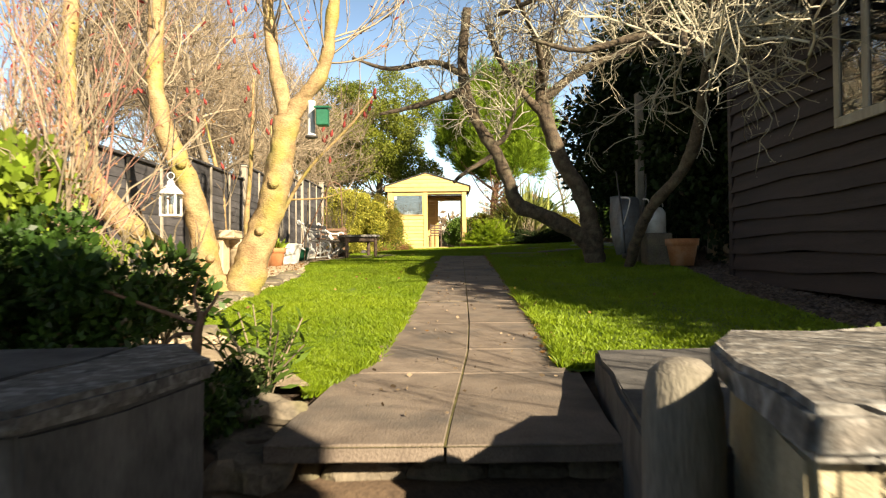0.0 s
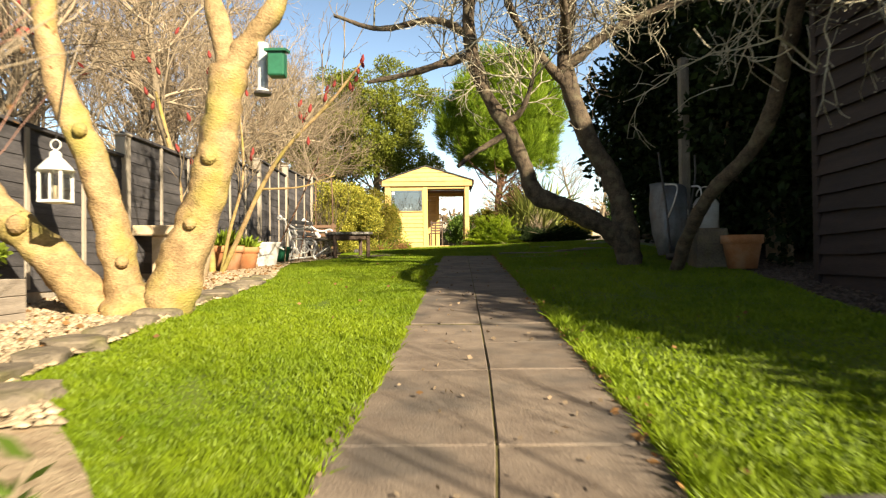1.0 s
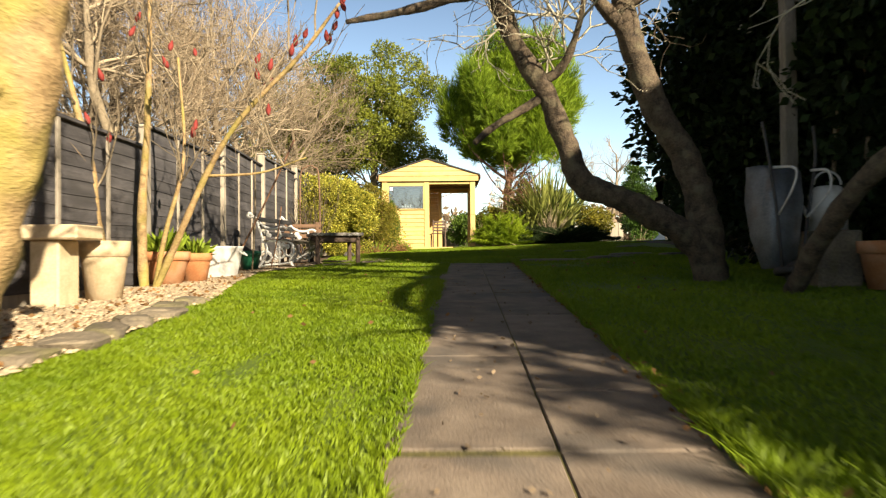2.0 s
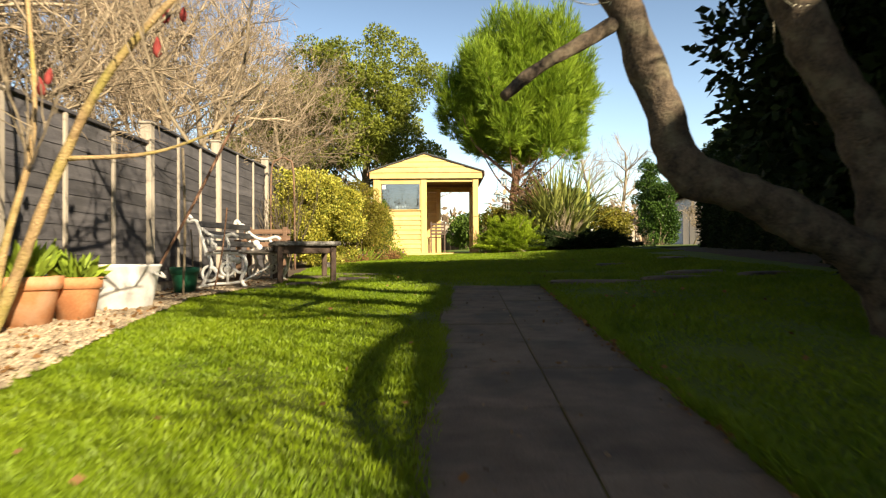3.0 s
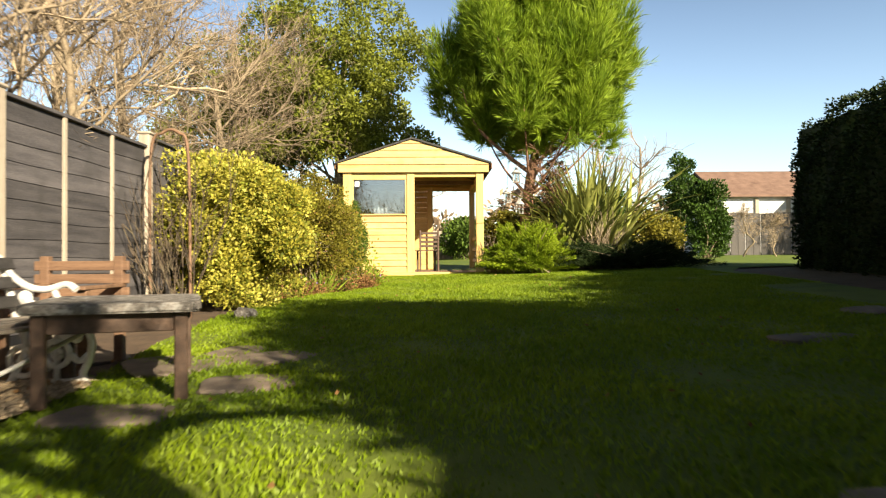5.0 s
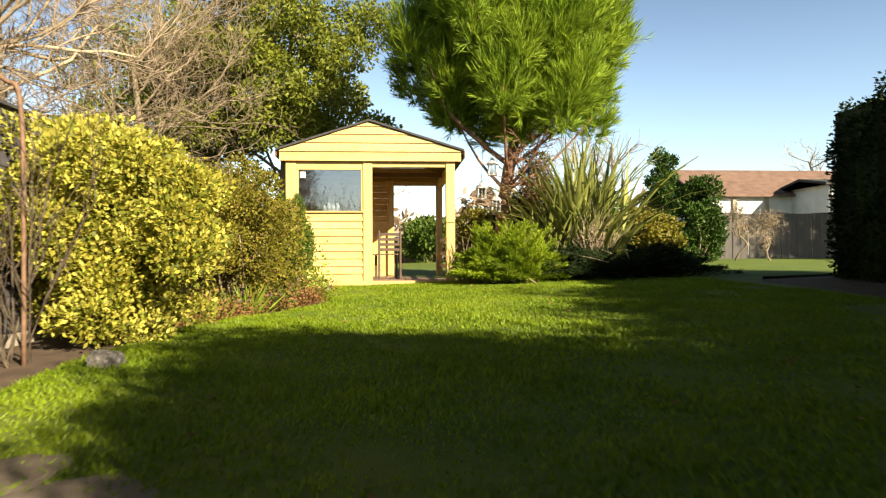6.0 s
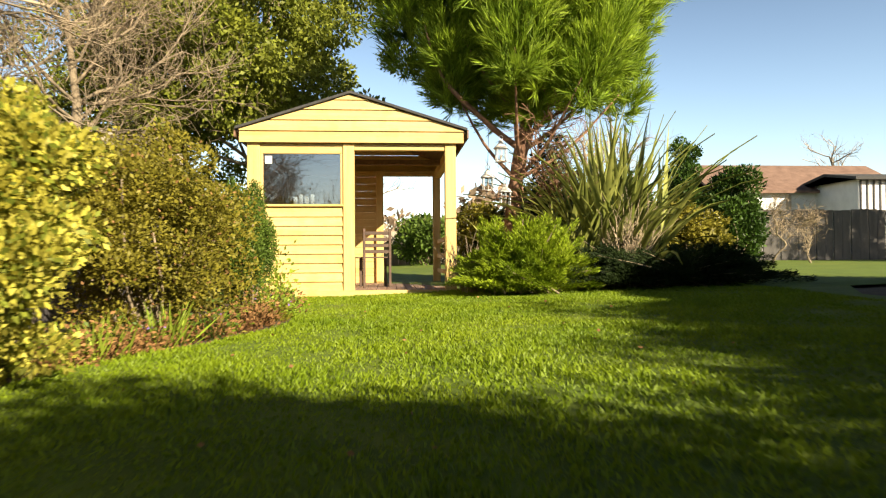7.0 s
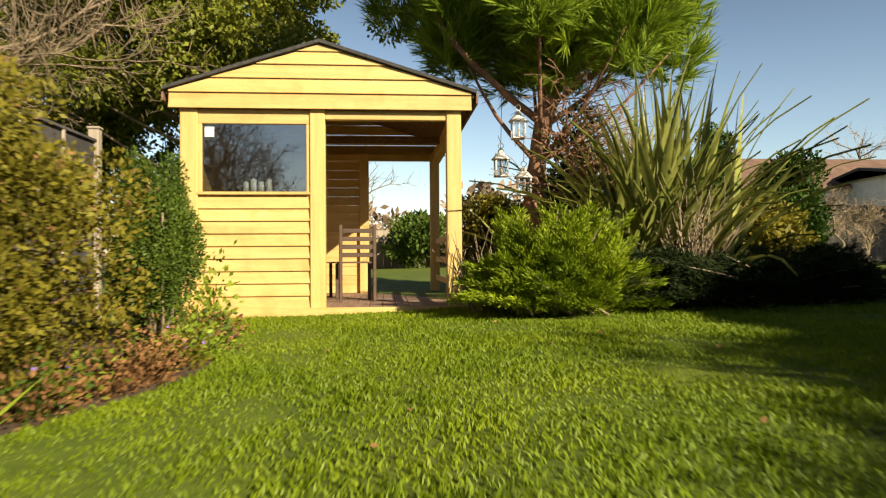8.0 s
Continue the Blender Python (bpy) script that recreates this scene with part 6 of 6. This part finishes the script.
for i, (x, y, r, m, n, s, ln, up) in enumerate(bed_plants):
    z = ground_z(x, y)
    hgt = 0.28 if i == 10 else 0.10
    t = empty("bedding_plant", x, y, z, {L_LIME: "fresh light green clump of leaves", L_BROWN: "withered russet-brown perennial", L_MID: "low mid-green perennial", L_RED: "low red-leaved perennial"}[m] + " in the border", "plant", "border plants")
    c = np.stack([x + rng.normal(size=n) * r * 0.5, y + rng.normal(size=n) * r * 0.5, z + np.abs(rng.normal(size=n)) * (0.02 if ln > 9 else hgt)], 1)
    d = np.stack([c[:, 0] - x, c[:, 1] - y, np.full(n, up * r)], 1) / r
    leaves("foliage", c, s, m, t, rng, ln, dirs=d, jitter=0.35)
tagged(band("flower_bed", lambda y: fence_x(y) + 0.02, lambda y: lawn_left(y) + 0.02, 14.5, 24.2, 0.15, 0.02, M_SOIL), "brown soil flower bed along the fence", "flower bed", kind="structure")
tagged(part("boulder", rock(bmesh.new(), -1.95, 17.35, ground_z(-1.95, 17.35) + 0.05, 0.1, 0.09, 0.08, 33), M_STONE), "pale rounded stone at the lawn's edge", "stone")
arch = empty("plant_arch", -2.7, 17.6, 0.9, "rusty brown metal plant support arch", "plant support")
az = ground_z(-2.6, 17.6)
part("hoop", tube(bmesh.new(), spline([(-2.95, 17.6, az), (-2.95, 17.6, az + 1.6), (-2.83, 17.6, az + 1.85), (-2.68, 17.6, az + 1.85), (-2.58, 17.6, az + 1.6), (-2.56, 17.6, az)], 6), [0.016] * 31, 6), M_BROWNW, arch)
twiggy("climber", -2.75, 17.6, 14, 1.2, 0.35, 9, M_APPLE, "tangle of dark bare climber stems", None, 2)
twiggy("dead_grass", 3.0, 23.9, 60, 0.85, 0.35, 10, M_PALE, "tuft of dry tan stems below the flax", None, 1)
twiggy("dry_grass", 1.0, 23.9, 30, 0.6, 0.5, 12, M_PALE, "dry straw-coloured grass beside the deck", None, 1)

# ---------- inside the summerhouse ----------


def chair(x, y, z, turn):
    t = empty("wooden_chair", 0, 0, 0, "dark slatted wooden garden chair on the deck", "chair", "deck chairs")
    for k in range(4):
        part("seat_slat", boxed(-0.2 + 0.1 * k, -0.11 + 0.1 * k, -0.2, 0.2, 0.43, 0.45, bevel=0.003), M_DARKW, t)
    for a in (-0.2, 0.18):
        part("back_leg", boxed(-0.23, -0.19, a, a + 0.035, 0, 0.86, bevel=0.003), M_DARKW, t)
        part("front_leg", boxed(0.17, 0.205, a, a + 0.035, 0, 0.43, bevel=0.003), M_DARKW, t)
    for k in range(4):
        part("back_slat", boxed(-0.22, -0.205, -0.165, 0.18, 0.50 + 0.09 * k, 0.55 + 0.09 * k, bevel=0.003), M_DARKW, t)
    t.matrix_basis = pose(x, y, z, 0, 0, turn)
    return t


chair(-0.28, 25.5, 1.167, 100)
chair(-0.75, 26.2, 1.167, 20)
it = empty("small_table", -1.1, 25.6, 1.167, "small pale table behind the window", "table")
part("tabletop", boxed(-1.5, -0.75, 25.3, 25.9, 1.85, 1.89, bevel=0.005), M_PINE, it)
for x in (-1.46, -0.83):
    for y in (25.34, 25.82):
        part("leg", boxed(x, x + 0.04, y, y + 0.04, 1.167, 1.85), M_PINE_UP, it)
for i in range(4):
    x = -1.33 + 0.075 * i
    jar = part("candle", lathe([(0.03, 2.317), (0.03, 2.42 + 0.03 * (i % 2)), (0.004, 2.43 + 0.03 * (i % 2))], 14, at=(x, 24.53, 0)), M_WHITE)
    tagged(jar, "white pillar candle on the window shelf", "candle", "window candles")
tagged(part("window_shelf", boxed(-1.87, -0.69, 24.47, 24.60, 2.29, 2.315), M_PINE), "pine shelf inside the window", "shelf")

# lanterns in the pine
for x, y, z in ((1.42, 25.5, 2.60), (1.60, 25.35, 3.02), (1.65, 25.3, 2.36)):
    t = lantern(x, y, z, 0.9, "grey metal lantern hanging from the pine", material=M_ZINC)
    part("cord", tube(bmesh.new(), [(x, y, z + 0.4), (x + 0.05, y + 0.2, z + 1.0)], [0.004, 0.004], 5), M_IRON, t)

# ---------- far side ----------
ff = empty("far_fence", 14, 33, 1.4, "tall close-boarded fence across the far end", "fence", kind="structure")
for k in range(52):
    x = 9.2 + 0.25 * k
    h = 2.85 + 0.02 * math.sin(k)
    part("board", boxed(x, x + 0.235, 33.0 - 0.02 * (k % 2), 33.025, 1.3, h, bevel=0.004), M_FARF, ff)
ff2 = empty("far_fence", 0, 40, 1.5, "pale wooden fence far behind the lawn", "fence", kind="structure")
for k in range(56):
    x = -5.0 + 0.25 * k
    part("board", boxed(x, x + 0.24, 39.0 - 0.02 * (k % 2), 39.03, 1.3, 2.55, bevel=0.004), M_FPOST, ff2)


def building(x0, x1, y0, y1, z0, ze, zr, wall, roof, label, name="house"):
    t = empty(name, x0, y0, z0, label, "building")
    part("wall", boxed(x0, x1, y0, y1, z0, ze, bevel=0.02), wall, t)
    bm = bmesh.new()
    ym = (y0 + y1) / 2
    a = [bm.verts.new(v) for v in ((x0 - 0.3, y0 - 0.3, ze - 0.05), (x1 + 0.3, y0 - 0.3, ze - 0.05), (x1 + 0.3, ym, zr), (x0 - 0.3, ym, zr), (x1 + 0.3, y1 + 0.3, ze - 0.05), (x0 - 0.3, y1 + 0.3, ze - 0.05))]
    bm.faces.new((a[0], a[1], a[2], a[3]))
    bm.faces.new((a[3], a[2], a[4], a[5]))
    bm.faces.new((a[0], a[3], a[5]))
    bm.faces.new((a[1], a[4], a[2]))
    r = bmesh.ops.extrude_face_region(bm, geom=bm.faces[:])
    bmesh.ops.translate(bm, vec=(0, 0, 0.1), verts=[g for g in r["geom"] if isinstance(g, bmesh.types.BMVert)])
    bmesh.ops.recalc_face_normals(bm, faces=bm.faces)
    part("roof", bm, roof, t)
    return t


barn = building(12.6, 20.2, 41, 46, 1.5, 4.1, 5.4, M_TIN, M_TILE, "long low barn with brown tiled roof")
for k in range(5):
    part("door_post", boxed(14.0 + 1.4 * k, 14.15 + 1.4 * k, 40.9, 40.99, 1.5, 4.0), M_FPOST, barn)
gar = building(16.6, 21.5, 38.5, 41.5, 1.5, 4.35, 4.6, M_TIN, M_FELT, "white panelled garage with shallow roof", "garage")
for k in range(20):
    part("rib", boxed(16.65 + 0.245 * k, 16.7 + 0.245 * k, 38.46, 38.49, 1.5, 4.3), M_FARF, gar)
shedw = building(5.7, 6.7, 33.5, 35, 1.4, 2.1, 2.6, M_TIN, M_TIN, "small white outbuilding seen past the shrubs", "outbuilding")
for i, (x, y, h) in enumerate([(8.8, 30.5, 1.5), (9.9, 30.5, 1.35), (6.2, 36, 5.0), (10, 45, 7), (20, 46, 6), (-1, 44, 6), (24, 40, 6)]):
    bare_tree(x, y, h, 200 + i, 0.9, M_PALE, label="small pale bare tree", haze=600, depth=2)
for i, (x, y, z, rx, ry, rz) in enumerate([(1.2, 37.5, 2.3, 1.0, 0.8, 0.8), (2.6, 37, 1.9, 1.0, 0.7, 0.5), (-1.5, 37.8, 2.3, 1.0, 0.7, 0.9), (4.8, 38, 2.6, 1.3, 0.9, 1.2)]):
    leafy("distant_bush", (x, y, z), (rx, ry, rz), 40, 0.4, 6000, 0.08, L_MID if i in (0, 4) else L_HAZE, "dark evergreen bush far behind" if i in (0, 4) else "tan winter bush far behind", "bush", 500 + i, group="far bushes")
woods = []
rng = np.random.default_rng(600)
cl = [(x, 70 + 12 * math.sin(x * 0.7), 2.5 + 1.6 * rng.random(), 3.0, 2.0, 2.6) for x in np.arange(-90, 110, 2.6)]
c, d = in_clumps(rng, cl, 40000, 0.6)
tagged(leaves("far_woods", c, 0.35, L_HAZE, None, rng, 2.0), "hazy band of bare woods on the horizon", "woods", kind="stuff")

# low planting that fills the front of the border
rng = np.random.default_rng(450)
for i in range(26):
    y = 19.6 + 3.9 * i / 25
    x = lawn_left(y) - 0.12 - 0.32 * rng.random()
    m, s, ln, n, words = ((L_BROWN, 0.022, 1.8, 260, "russet withered perennial in the border"), (L_MID, 0.02, 2.2, 300, "low green perennial in the border"),
                          (L_OLIVE, 0.016, 3.0, 320, "olive-green cushion plant in the border"), (L_LIME, 0.024, 2.0, 200, "fresh light green leafy plant in the border"))[rng.integers(0, 4)]
    t = empty("border_plant", x, y, ground_z(x, y), words, "plant", "border plants")
    c = np.stack([x + rng.normal(size=n) * 0.08, y + rng.normal(size=n) * 0.09, ground_z(x, y) + 0.02 + np.abs(rng.normal(size=n)) * 0.09], 1)
    leaves("foliage", c, s, m, t, rng, ln, dirs=np.stack([c[:, 0] - x, c[:, 1] - y, np.full(n, 0.08)], 1) * 8, jitter=0.4)
    if i % 5 == 3:
        fl = np.stack([x + rng.normal(size=14) * 0.07, y + rng.normal(size=14) * 0.07, ground_z(x, y) + 0.16 + rng.random(14) * 0.04], 1)
        tagged(leaves("flower", fl, 0.018, M_PURPLE, t, rng, 1.2, label="small purple flowers"), kind="stuff")

# litter: pale flakes, leaves and twigs on path and lawn
def litter(name, n, y0, y1, lo, hi, size, material, seed, lift, label, cat, long=1.4):
    rng = np.random.default_rng(seed)
    y = rng.uniform(y0, y1, n)
    x = np.array([lo(v) + (hi(v) - lo(v)) * r for v, r in zip(y, rng.random(n))])
    c = np.stack([x, y, grounds(x, y) + lift + rng.uniform(0, 0.006, n)], 1)
    o = leaves(name, c, size, material, None, rng, long, flat=0.85)
    return tagged(o, label, cat, kind="stuff")


litter("fallen_leaf", 260, 2.0, 12.4, lambda y: path_x(y) - 0.42, lambda y: path_x(y) + 0.42, 0.016, L_HAZE, 701, 0.05, "pale dry leaf flakes on the path", "leaf litter")
litter("fallen_leaf", 420, 2.9, 12.4, lambda y: path_x(y) + 0.36, lambda y: path_x(y) + 0.46, 0.02, L_BROWN, 702, 0.05, "brown leaf litter along the path's edge", "leaf litter")
litter("fallen_leaf", 900, 3.6, 15.0, lambda y: fence_x(y) + 0.1, lambda y: lawn_left(y), 0.026, L_BROWN, 703, 0.07, "dead brown leaves on the gravel", "leaf litter")
litter("fallen_leaf", 140, 3.0, 23.0, lambda y: max(-1.6, lawn_left(y)), lambda y: 2.0, 0.022, L_BROWN, 704, 0.06, "scattered dead leaves on the lawn", "leaf litter")
